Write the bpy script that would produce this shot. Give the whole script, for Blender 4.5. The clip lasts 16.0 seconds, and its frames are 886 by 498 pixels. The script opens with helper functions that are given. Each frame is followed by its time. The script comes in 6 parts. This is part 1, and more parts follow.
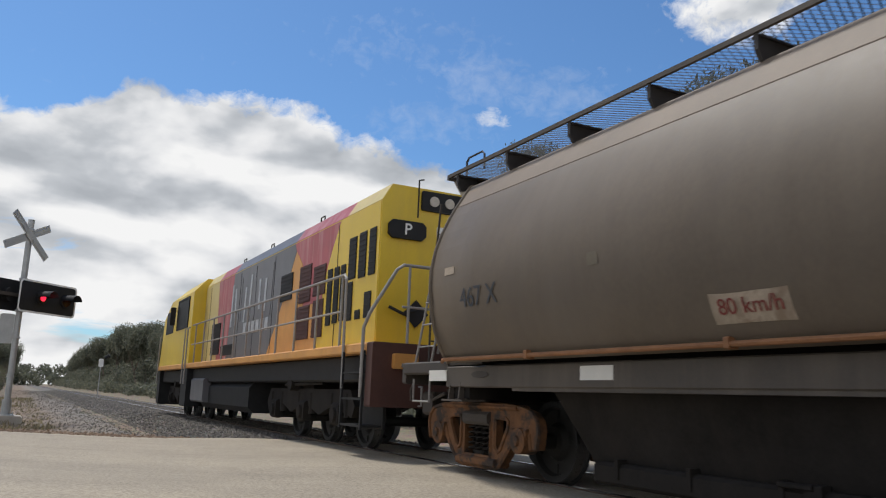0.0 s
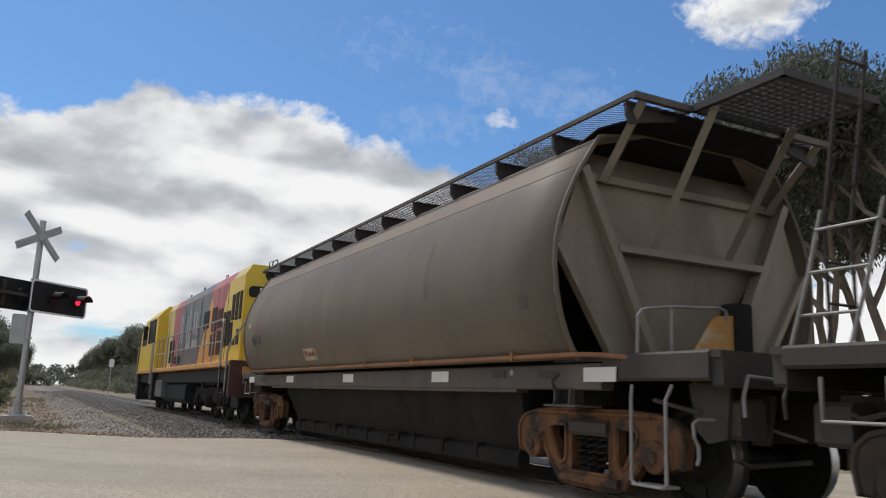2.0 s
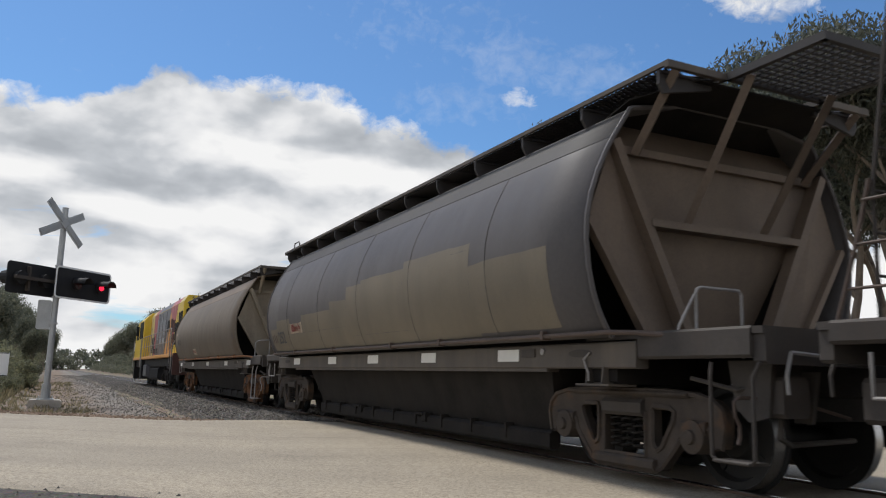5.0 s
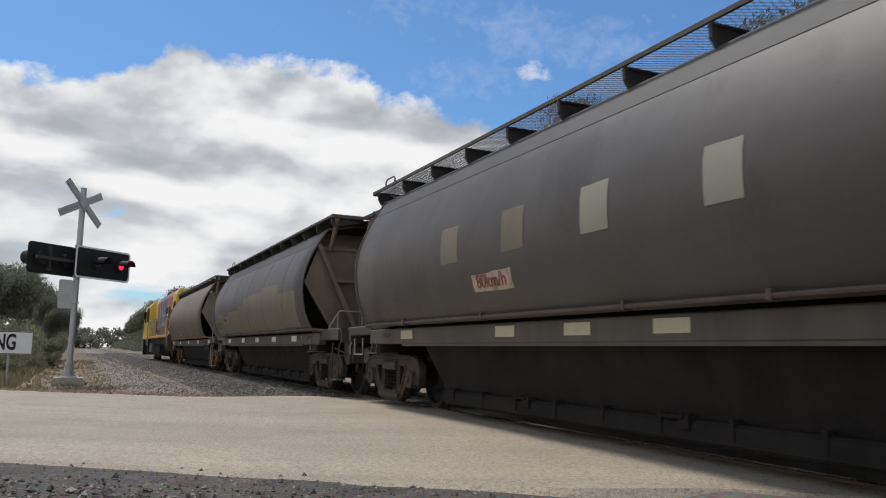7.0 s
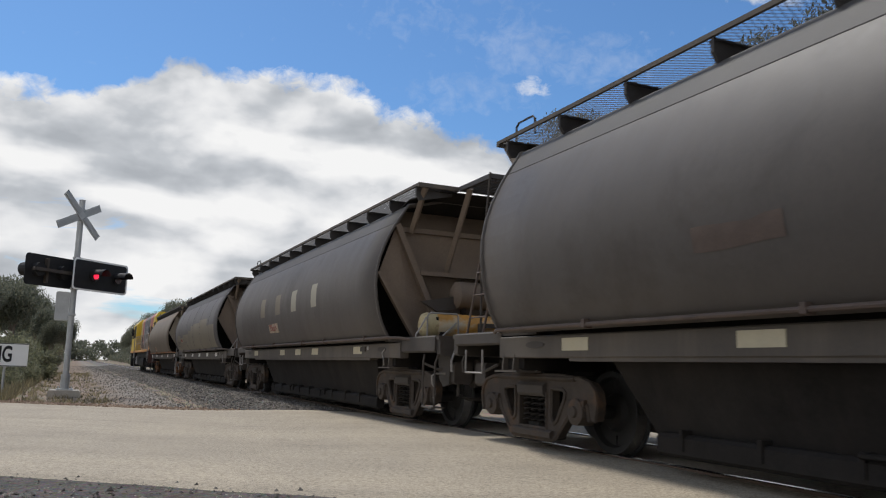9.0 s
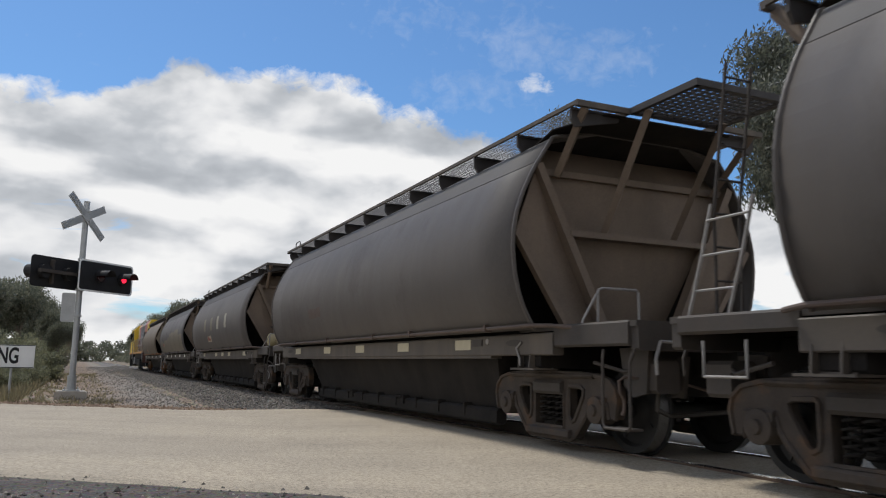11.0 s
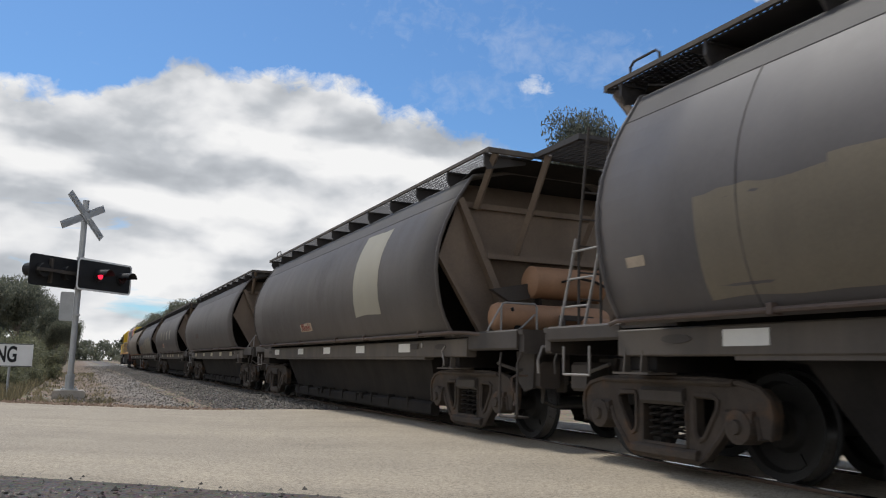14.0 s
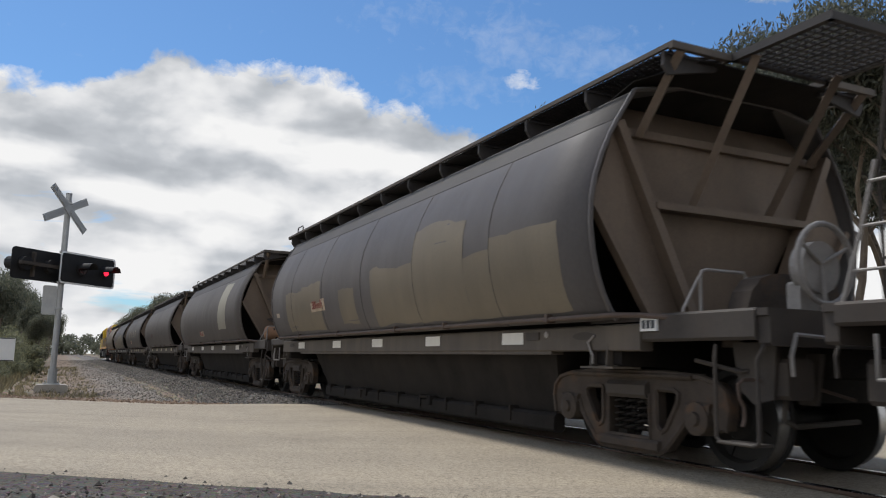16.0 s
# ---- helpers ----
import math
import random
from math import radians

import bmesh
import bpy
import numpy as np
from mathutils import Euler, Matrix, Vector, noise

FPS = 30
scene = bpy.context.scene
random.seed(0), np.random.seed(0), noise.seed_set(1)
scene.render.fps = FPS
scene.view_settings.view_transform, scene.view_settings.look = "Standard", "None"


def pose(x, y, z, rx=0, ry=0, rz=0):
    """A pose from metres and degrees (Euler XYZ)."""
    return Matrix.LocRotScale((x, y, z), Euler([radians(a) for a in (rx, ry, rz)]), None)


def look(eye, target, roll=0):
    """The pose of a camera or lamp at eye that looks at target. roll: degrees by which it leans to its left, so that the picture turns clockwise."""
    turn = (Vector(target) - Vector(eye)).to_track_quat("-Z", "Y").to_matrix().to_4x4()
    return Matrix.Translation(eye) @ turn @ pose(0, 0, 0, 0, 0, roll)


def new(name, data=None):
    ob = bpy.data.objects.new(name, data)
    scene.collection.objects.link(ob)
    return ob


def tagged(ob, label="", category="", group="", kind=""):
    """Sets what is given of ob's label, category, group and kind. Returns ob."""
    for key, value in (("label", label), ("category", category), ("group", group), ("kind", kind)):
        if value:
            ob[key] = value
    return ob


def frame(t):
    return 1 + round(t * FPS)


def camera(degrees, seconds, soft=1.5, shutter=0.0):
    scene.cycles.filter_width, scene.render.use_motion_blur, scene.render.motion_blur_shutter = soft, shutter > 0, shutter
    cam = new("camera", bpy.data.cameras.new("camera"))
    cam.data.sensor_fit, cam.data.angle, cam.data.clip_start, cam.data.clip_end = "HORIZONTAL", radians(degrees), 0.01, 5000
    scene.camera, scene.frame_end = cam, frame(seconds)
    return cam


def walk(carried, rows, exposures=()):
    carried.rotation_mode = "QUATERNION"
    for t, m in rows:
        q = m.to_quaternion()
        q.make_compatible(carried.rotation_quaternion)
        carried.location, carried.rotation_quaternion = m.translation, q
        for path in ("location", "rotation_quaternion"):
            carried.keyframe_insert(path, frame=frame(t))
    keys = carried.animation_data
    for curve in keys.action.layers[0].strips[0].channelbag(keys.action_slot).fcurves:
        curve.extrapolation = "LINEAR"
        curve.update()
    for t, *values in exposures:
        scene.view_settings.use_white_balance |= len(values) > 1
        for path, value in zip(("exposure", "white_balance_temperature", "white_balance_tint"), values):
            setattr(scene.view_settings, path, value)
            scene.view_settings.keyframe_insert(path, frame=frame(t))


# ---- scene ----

from mathutils.geometry import tessellate_polygon

# ------------------------------------------------------------ camera
cam = camera(58.6, 16.0, soft=1.1, shutter=0.15)
EYE = (0.0, 0.0, 0.86)              # crouched by the road
# seconds, yaw, pitch, roll
TURNS = [(0.0, -27.89, 10.73, -2.08),
        (0.5, -27.89, 10.67, -2.26),
        (1.0, -27.86, 10.78, -2.50),
        (1.5, -27.45, 10.80, -2.47),
        (2.0, -27.25, 10.79, -2.25),
        (2.5, -27.29, 10.95, -2.26),
        (3.0, -27.21, 10.84, -2.12),
        (3.5, -27.14, 10.54, -2.07),
        (6.0, -24.85, 8.09, -1.40),
        (6.5, -24.77, 7.52, -1.29),
        (7.0, -24.51, 7.55, -1.18),
        (7.5, -23.97, 8.05, -1.05),
        (8.0, -23.85, 8.18, -1.09),
        (8.5, -24.19, 8.27, -1.55),
        (9.0, -24.69, 8.59, -1.51),
        (11.5, -24.17, 8.37, -0.94),
        (12.0, -24.10, 8.24, -0.90),
        (12.5, -24.02, 8.14, -1.12),
        (13.0, -24.02, 8.18, -1.31),
        (13.5, -24.07, 8.34, -1.13),
        (14.0, -24.42, 8.51, -1.34),
        (14.5, -24.84, 8.78, -1.47),
        (15.0, -25.24, 8.90, -1.67),
        (15.5, -25.42, 8.54, -1.53),
        (16.0, -25.46, 8.15, -1.40)]
walk(cam, [(t, pose(*EYE, 90 + p, r, y)) for t, y, p, r in TURNS])

RAIL_Z = 0.08                       # top of the rails, level with the road at the crossing
XC = 5.375                          # centre line of the track, which runs along +y
PITCH = 14.31                       # length of a wagon over its couplers
WAGON_Y = 2.03                      # centre of the first wagon at the start
LOCO_Y = 18.8
# seconds, metres gone by the train
RUN = [(0.0, 0.00), (0.5, 2.16), (1.0, 4.39), (1.5, 6.64), (2.0, 8.88), (2.5, 11.19), (3.0, 13.53), (3.5, 15.83), (6.0, 27.83), (6.5, 30.26), (7.0, 32.69), (7.5, 35.17), (8.0, 37.65), (8.5, 40.18), (9.0, 42.72), (11.5, 55.79), (12.0, 58.44), (12.5, 61.08), (13.0, 63.81), (13.5, 66.55), (14.0, 69.33), (14.5, 72.04), (15.0, 74.71), (15.5, 77.38), (16.0, 80.25)]

# ------------------------------------------------------------ world, sun
SUN_EL, SUN_AZ = radians(62), radians(-20)     # azimuth clockwise from +y


def ramp_node(nt, points, interp="LINEAR"):
    n = nt.nodes.new("ShaderNodeValToRGB")
    n.color_ramp.interpolation = interp
    els = n.color_ramp.elements
    while len(els) < len(points):
        els.new(0.5)
    for e, (p, c) in zip(els, points):
        e.position = p
        e.color = (*c, 1) if isinstance(c, tuple) else (c, c, c, 1)
    return n


def math_node(nt, op, a, b=None, c=None, clamp=False):
    n = nt.nodes.new("ShaderNodeMath")
    n.operation, n.use_clamp = op, clamp
    for i, v in enumerate((a, b, c)):
        if v is None:
            continue
        if isinstance(v, (int, float)):
            n.inputs[i].default_value = v
        else:
            nt.links.new(v, n.inputs[i])
    return n.outputs[0]


def mix_node(nt, fac, a, b, blend="MIX"):
    n = nt.nodes.new("ShaderNodeMix")
    n.data_type, n.blend_type = "RGBA", blend
    for sock, v in ((n.inputs[0], fac), (n.inputs[6], a), (n.inputs[7], b)):
        if isinstance(v, (int, float)):
            sock.default_value = v
        elif isinstance(v, tuple):
            sock.default_value = (*v, 1)
        else:
            nt.links.new(v, sock)
    return n.outputs[2]


def noise_node(nt, vec, scale, detail=4, rough=0.55, distort=0.0):
    n = nt.nodes.new("ShaderNodeTexNoise")
    n.inputs["Scale"].default_value, n.inputs["Detail"].default_value = scale, detail
    n.inputs["Roughness"].default_value, n.inputs["Distortion"].default_value = rough, distort
    if vec is not None:
        nt.links.new(vec, n.inputs["Vector"])
    return n.outputs["Fac"]


def mapping(nt, vec, scale=(1, 1, 1), loc=(0, 0, 0)):
    n = nt.nodes.new("ShaderNodeMapping")
    n.inputs["Scale"].default_value, n.inputs["Location"].default_value = scale, loc
    nt.links.new(vec, n.inputs["Vector"])
    return n.outputs[0]


def make_world():
    w = bpy.data.worlds.new("sky")
    scene.world = w
    w.use_nodes = True
    nt = w.node_tree
    nt.nodes.clear()
    out = nt.nodes.new("ShaderNodeOutputWorld")
    bg = nt.nodes.new("ShaderNodeBackground")
    sky = nt.nodes.new("ShaderNodeTexSky")
    sky.sky_type, sky.sun_disc = "NISHITA", False
    sky.sun_elevation, sky.sun_rotation = SUN_EL, SUN_AZ
    sky.air_density, sky.dust_density, sky.ozone_density = 1.0, 0.6, 1.6
    tc = nt.nodes.new("ShaderNodeTexCoord")
    sep = nt.nodes.new("ShaderNodeSeparateXYZ")
    nt.links.new(tc.outputs["Generated"], sep.inputs[0])
    x, y, z = sep.outputs
    az = math_node(nt, "MULTIPLY", math_node(nt, "ARCTAN2", x, y), 180 / math.pi)      # degrees to the right of the track
    el = math_node(nt, "MULTIPLY", math_node(nt, "ARCSINE", z), 180 / math.pi)
    # height of the cloud bank's upper edge along the horizon, in degrees / 40
    a01 = math_node(nt, "DIVIDE", math_node(nt, "ADD", az, 180.0), 360.0, clamp=True)
    p = lambda d: (d + 180) / 360
    top = ramp_node(nt, [(0, 0.55), (p(-40), 0.5), (p(-8), 0.43), (p(-4.5), 0.425), (p(-1), 0.42), (p(2), 0.47), (p(4.5), 0.505),
                         (p(8), 0.49), (p(12), 0.50), (p(17.5), 0.495), (p(19.5), 0.455), (p(23), 0.43), (p(27), 0.42), (p(31), 0.34),
                         (p(38), 0.25), (p(60), 0.35), (p(100), 0.6), (1, 0.55)])
    nt.links.new(a01, top.inputs[0])
    edge = math_node(nt, "MULTIPLY", top.outputs[0], 40.0)
    comb = nt.nodes.new("ShaderNodeCombineXYZ")
    nt.links.new(az, comb.inputs[0])
    nt.links.new(el, comb.inputs[1])
    ang = comb.outputs[0]
    billow = noise_node(nt, mapping(nt, ang, (0.16, 0.22, 1)), 1.0, 7, 0.55, 0.3)
    fine = noise_node(nt, mapping(nt, ang, (0.8, 1.0, 1), (3, 7, 0)), 1.0, 5, 0.6, 0.4)
    under = math_node(nt, "SUBTRACT", edge, el)                                           # degrees under the edge
    lift = math_node(nt, "ADD", math_node(nt, "MULTIPLY", math_node(nt, "SUBTRACT", billow, 0.5), 5.0),
                     math_node(nt, "MULTIPLY", math_node(nt, "SUBTRACT", fine, 0.5), 1.8))
    bank = math_node(nt, "DIVIDE", math_node(nt, "ADD", math_node(nt, "ADD", under, 0.5), lift), 0.9, clamp=True)
    # blue gaps low in the bank
    strat = noise_node(nt, mapping(nt, ang, (0.09, 0.42, 1), (1.7, 2.2, 0)), 1.0, 6, 0.6, 0.5)
    low = ramp_node(nt, [(0.0, 0.54), (0.10, 0.52), (0.20, 0.49), (0.28, 0.38), (0.36, 0.25), (1, 0.25)])
    nt.links.new(math_node(nt, "DIVIDE", el, 40.0, clamp=True), low.inputs[0])
    solid = math_node(nt, "MULTIPLY", math_node(nt, "SUBTRACT", math_node(nt, "ADD", strat, 0.215), low.outputs[0]), 7.0, clamp=True)
    bank = math_node(nt, "MULTIPLY", bank, solid)
    # small clouds in the blue: (degrees right, degrees up, half width, half height)
    total = bank
    for ca, ce, wa, we, gain in ((30.9, 20.25, 2.4, 1.0, 1.15), (49, 27.5, 6.5, 4.2, 1.9), (30.0, 23.0, 5.0, 2.6, 0.85), (35.5, 21.8, 6.0, 2.4, 0.80), (26.0, 19.8, 7.0, 2.0, 0.7), (24.0, 25.0, 10.0, 3.0, 0.45)):
        dx = math_node(nt, "DIVIDE", math_node(nt, "SUBTRACT", az, ca), wa)
        dy = math_node(nt, "DIVIDE", math_node(nt, "SUBTRACT", el, ce), we)
        r2 = math_node(nt, "ADD", math_node(nt, "MULTIPLY", dx, dx), math_node(nt, "MULTIPLY", dy, dy))
        puff = math_node(nt, "ADD", math_node(nt, "MULTIPLY", math_node(nt, "SUBTRACT", 1.0, r2, clamp=True), gain),
                         math_node(nt, "SUBTRACT", math_node(nt, "MULTIPLY", fine, 2.2), 1.75 if gain > 1 else 1.42), clamp=True)
        total = math_node(nt, "MAXIMUM", total, math_node(nt, "MULTIPLY", puff, 1.1 if gain > 1 else 0.20, clamp=True))
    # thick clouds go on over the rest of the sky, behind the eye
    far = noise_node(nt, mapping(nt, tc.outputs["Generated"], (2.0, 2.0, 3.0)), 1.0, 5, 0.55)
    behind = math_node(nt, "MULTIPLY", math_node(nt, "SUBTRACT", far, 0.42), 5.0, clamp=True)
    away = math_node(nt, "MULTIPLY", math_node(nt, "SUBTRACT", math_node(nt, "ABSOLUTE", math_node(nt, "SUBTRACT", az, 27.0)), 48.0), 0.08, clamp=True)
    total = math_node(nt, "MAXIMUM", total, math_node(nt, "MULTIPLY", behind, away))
    # lit tops and grey bellies: each billow is brighter on its upper side
    def heap(dx, dy):
        big = noise_node(nt, mapping(nt, ang, (0.075, 0.17, 1), (5.2 + 0.075 * dx, 0.6 + 0.17 * dy, 0)), 1.0, 4, 0.45, 0.3)
        mid = noise_node(nt, mapping(nt, ang, (0.22, 0.42, 1), (1.2 + 0.22 * dx, 4.6 + 0.42 * dy, 0)), 1.0, 4, 0.5, 0.3)
        return math_node(nt, "ADD", math_node(nt, "MULTIPLY", big, 0.80), math_node(nt, "MULTIPLY", mid, 0.20))
    here, above = heap(0, 0), heap(-0.4, 1.6)
    relief = math_node(nt, "MULTIPLY", math_node(nt, "SUBTRACT", here, above), 1.15)
    deep = ramp_node(nt, [(0.0, 0.30), (0.20, 0.40), (0.29, 0.85), (0.36, 0.80), (0.44, 0.20), (0.52, 0.0)])      # grey bellies half way up
    nt.links.new(math_node(nt, "DIVIDE", el, 40.0, clamp=True), deep.inputs[0])
    tone = math_node(nt, "ADD", math_node(nt, "ADD", math_node(nt, "MULTIPLY", here, 0.75), relief), math_node(nt, "MULTIPLY", fine, 0.06))
    shade = ramp_node(nt, [(0.28, (0.42, 0.445, 0.48)), (0.40, (0.54, 0.565, 0.60)), (0.52, (0.76, 0.77, 0.79)), (0.64, (0.91, 0.91, 0.91))])
    nt.links.new(math_node(nt, "SUBTRACT", math_node(nt, "ADD", tone, 0.19), math_node(nt, "MULTIPLY", deep.outputs[0], 0.17)), shade.inputs[0])
    blue = mix_node(nt, 1.0, sky.outputs[0], (SKY_GAIN * 0.59, SKY_GAIN * 0.86, SKY_GAIN * 1.10), "MULTIPLY")
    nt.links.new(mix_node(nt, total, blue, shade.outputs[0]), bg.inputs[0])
    bg.inputs[1].default_value = 1.0
    nt.links.new(bg.outputs[0], out.inputs[0])


SKY_GAIN = 0.112
make_world()
sun = new("sun", bpy.data.lights.new("sun", "SUN"))
sun.data.energy, sun.data.angle, sun.data.color = 2.8, radians(8), (1.0, 0.965, 0.91)
sun.matrix_world = look((40 * math.sin(SUN_AZ) * math.cos(SUN_EL), 40 * math.cos(SUN_AZ) * math.cos(SUN_EL), 40 * math.sin(SUN_EL)), (0, 0, 0))
scene.view_settings.exposure = 0.0


# ------------------------------------------------------------ materials
def material(name, color, rough=0.6, metal=0.0, vary=0.25, scale=3.0, grain=40.0, bump=0.15, streak=None, second=None, spec=0.5,
             coords="Object", emit=None, bump_dist=0.01, dents=0.0):
    """Paint, metal or earth: base colour with variation at two scales, fine relief, and optional streaks or a second colour in blotches."""
    m = bpy.data.materials.new(name)
    m.use_nodes = True
    nt = m.node_tree
    b = nt.nodes["Principled BSDF"]
    tc = nt.nodes.new("ShaderNodeTexCoord")
    vec = tc.outputs[coords]
    big = noise_node(nt, vec, scale, 5, 0.6)
    small = noise_node(nt, vec, grain, 4, 0.6)
    dark = tuple(c * (1 - vary) for c in color)
    light = tuple(min(1, c * (1 + vary)) for c in color)
    r = ramp_node(nt, [(0.3, dark), (0.7, light)])
    nt.links.new(math_node(nt, "ADD", math_node(nt, "MULTIPLY", big, 0.6), math_node(nt, "MULTIPLY", small, 0.4)), r.inputs[0])
    col = r.outputs[0]
    if second:
        c2, amount, sc = second
        blot = noise_node(nt, vec, sc, 6, 0.65, 0.4)
        mask = ramp_node(nt, [(1 - amount - 0.06, 0.0), (1 - amount + 0.06, 1.0)])
        nt.links.new(blot, mask.inputs[0])
        col = mix_node(nt, mask.outputs[0], col, c2)
    if streak:
        c3, amount, sc = streak
        lines = noise_node(nt, mapping(nt, vec, (sc, sc, sc * 0.08)), 1.0, 6, 0.6)
        mask = ramp_node(nt, [(0.48, 0.0), (0.72, 1.0)])
        nt.links.new(lines, mask.inputs[0])
        col = mix_node(nt, math_node(nt, "MULTIPLY", mask.outputs[0], amount), col, c3)
    nt.links.new(col, b.inputs["Base Color"])
    rr = math_node(nt, "ADD", math_node(nt, "MULTIPLY", small, 0.25), rough - 0.12, clamp=True)
    nt.links.new(rr, b.inputs["Roughness"])
    b.inputs["Metallic"].default_value = metal
    b.inputs["Specular IOR Level"].default_value = spec
    if bump:
        bn = nt.nodes.new("ShaderNodeBump")
        bn.inputs["Strength"].default_value, bn.inputs["Distance"].default_value = bump, bump_dist
        nt.links.new(small, bn.inputs["Height"])
        nt.links.new(bn.outputs[0], b.inputs["Normal"])
        if dents:
            dn = nt.nodes.new("ShaderNodeBump")
            dn.inputs["Strength"].default_value, dn.inputs["Distance"].default_value = dents, 0.05
            nt.links.new(noise_node(nt, mapping(nt, vec, (1, 1.6, 0.7)), 1.3, 2, 0.4), dn.inputs["Height"])
            nt.links.new(dn.outputs[0], bn.inputs["Normal"])
    if emit:
        b.inputs["Emission Color"].default_value, b.inputs["Emission Strength"].default_value = (*emit[0], 1), emit[1]
    return m


def leaf_material(name, color):
    m = bpy.data.materials.new(name)
    m.use_nodes = True
    nt = m.node_tree
    b = nt.nodes["Principled BSDF"]
    g = nt.nodes.new("ShaderNodeNewGeometry")
    r = ramp_node(nt, [(0, tuple(c * 0.55 for c in color)), (0.6, color), (1, (color[0] * 1.5, color[1] * 1.4, color[2] * 1.35))])
    nt.links.new(g.outputs["Random Per Island"], r.inputs[0])
    nt.links.new(r.outputs[0], b.inputs["Base Color"])
    b.inputs["Roughness"].default_value = 0.55
    thin = nt.nodes.new("ShaderNodeBsdfTranslucent")
    nt.links.new(r.outputs[0], thin.inputs["Color"])
    both = nt.nodes.new("ShaderNodeMixShader")
    both.inputs[0].default_value = 0.5
    nt.links.new(b.outputs[0], both.inputs[1])
    nt.links.new(thin.outputs[0], both.inputs[2])
    nt.links.new(both.outputs[0], nt.nodes["Material Output"].inputs["Surface"])
    return m


HULL_A = material("weathered grey brown hull paint", (0.150, 0.117, 0.084), 0.56, 0, 0.20, 0.9, 22, 0.05, ((0.2, 0.165, 0.125), 0.45, 1.1), ((0.135, 0.106, 0.08), 0.40, 0.55), dents=0.3, spec=0.36)
HULL_B = material("sooty brown hull paint", (0.092, 0.080, 0.071), 0.56, 0, 0.20, 0.9, 22, 0.05, ((0.106, 0.090, 0.077), 0.45, 1.1), ((0.064, 0.053, 0.045), 0.40, 0.55), dents=0.3, spec=0.36)
HULL_C = material("grey hull paint", (0.104, 0.094, 0.090), 0.56, 0, 0.20, 0.9, 22, 0.05, ((0.128, 0.114, 0.104), 0.45, 1.1), ((0.090, 0.081, 0.077), 0.40, 0.55), dents=0.3, spec=0.36)
HULL_TOP = material("tan roof edge paint", (0.20, 0.152, 0.108), 0.65, 0, 0.2, 1.2, 50, 0.05)
HULL_TOP_D = material("dark roof edge paint", (0.070, 0.063, 0.058), 0.7, 0, 0.2, 1.2, 50, 0.05)
PATCH = material("cream touch-up paint", (0.190, 0.160, 0.115), 0.56, 0, 0.18, 1.0, 40, 0.03, ((0.135, 0.113, 0.085), 0.5, 1.6), spec=0.30)
STAIN = material("dark dirt stain", (0.152, 0.121, 0.090), 0.58, 0, 0.25, 2.0, 30, 0.03, spec=0.13)
PATCH_L = material("pale cream paint", (0.31, 0.285, 0.22), 0.58, 0, 0.10, 1.5, 50, 0.03, ((0.28, 0.25, 0.2), 0.35, 3.0))
STENCIL = material("stencil panel paint", (0.47, 0.38, 0.28), 0.65, 0, 0.25, 3, 50, 0.03, ((0.24, 0.18, 0.12), 0.6, 4.0), ((0.30, 0.22, 0.15), 0.45, 4.0))
RED_TEXT = material("red stencil paint", (0.24, 0.045, 0.035), 0.6, 0, 0.3, 6, 60, 0.0)
DARK_TEXT = material("faded dark stencil paint", (0.05, 0.055, 0.065), 0.6, 0, 0.3, 8, 60, 0.0)
SILL = material("grimy sill paint", (0.084, 0.069, 0.055), 0.65, 0, 0.25, 1.5, 50, 0.08, ((0.19, 0.15, 0.11), 0.4, 3.0))
# grease, set near black so the colour carries the deep shade below the hull
UNDER = material("greasy underside with shade in its colour", (0.024, 0.0215, 0.0195), 0.8, 0, 0.4, 2.0, 30, 0.12, ((0.040, 0.033, 0.028), 0.6, 2.0), spec=0.10)
END_SHEET = material("rust brown end sheet", (0.165, 0.123, 0.090), 0.65, 0, 0.3, 1.5, 40, 0.08, ((0.20, 0.15, 0.105), 0.5, 3.0))
END_DUST = material("dusty tan end sheet", (0.27, 0.225, 0.165), 0.65, 0, 0.3, 1.5, 40, 0.08, ((0.17, 0.13, 0.09), 0.5, 3.0))
PIPE_RUST = material("orange rusty pipe", (0.30, 0.135, 0.055), 0.7, 0, 0.3, 5, 60, 0.1)
PIPE_DARK = material("brown grimy pipe", (0.105, 0.074, 0.058), 0.7, 0, 0.3, 5, 60, 0.1)
REFLECT = material("white reflective tape", (0.72, 0.70, 0.64), 0.45, 0, 0.06, 8, 60, 0.0)
REFLECT_D = material("dusty reflective tape", (0.50, 0.44, 0.30), 0.5, 0, 0.1, 8, 60, 0.0)
CAST = material("rusty cast steel", (0.062, 0.049, 0.039), 0.8, 0, 0.4, 5, 50, 0.2, None, ((0.10, 0.062, 0.038), 0.40, 3.0), spec=0.3)
DECK = material("dark brown grimy steel", (0.055, 0.046, 0.039), 0.75, 0, 0.35, 2.5, 40, 0.12, ((0.07, 0.05, 0.036), 0.4, 3.0))
CAST_R = material("orange rusted cast steel", (0.17, 0.080, 0.035), 0.8, 0, 0.4, 5, 50, 0.2, None, ((0.05, 0.036, 0.028), 0.48, 4.0), spec=0.3)
WHEEL = material("oily wheel steel", (0.017, 0.016, 0.015), 0.7, 0.0, 0.3, 6, 50, 0.1)
TREAD = material("polished tyre steel", (0.45, 0.45, 0.45), 0.3, 1.0, 0.1, 6, 50, 0.02)
GALV = material("pale worn handrail paint", (0.30, 0.28, 0.26), 0.55, 0.0, 0.2, 8, 60, 0.03)
MESH = material("dark walkway steel", (0.052, 0.047, 0.045), 0.65, 0.2, 0.3, 4, 50, 0.1)
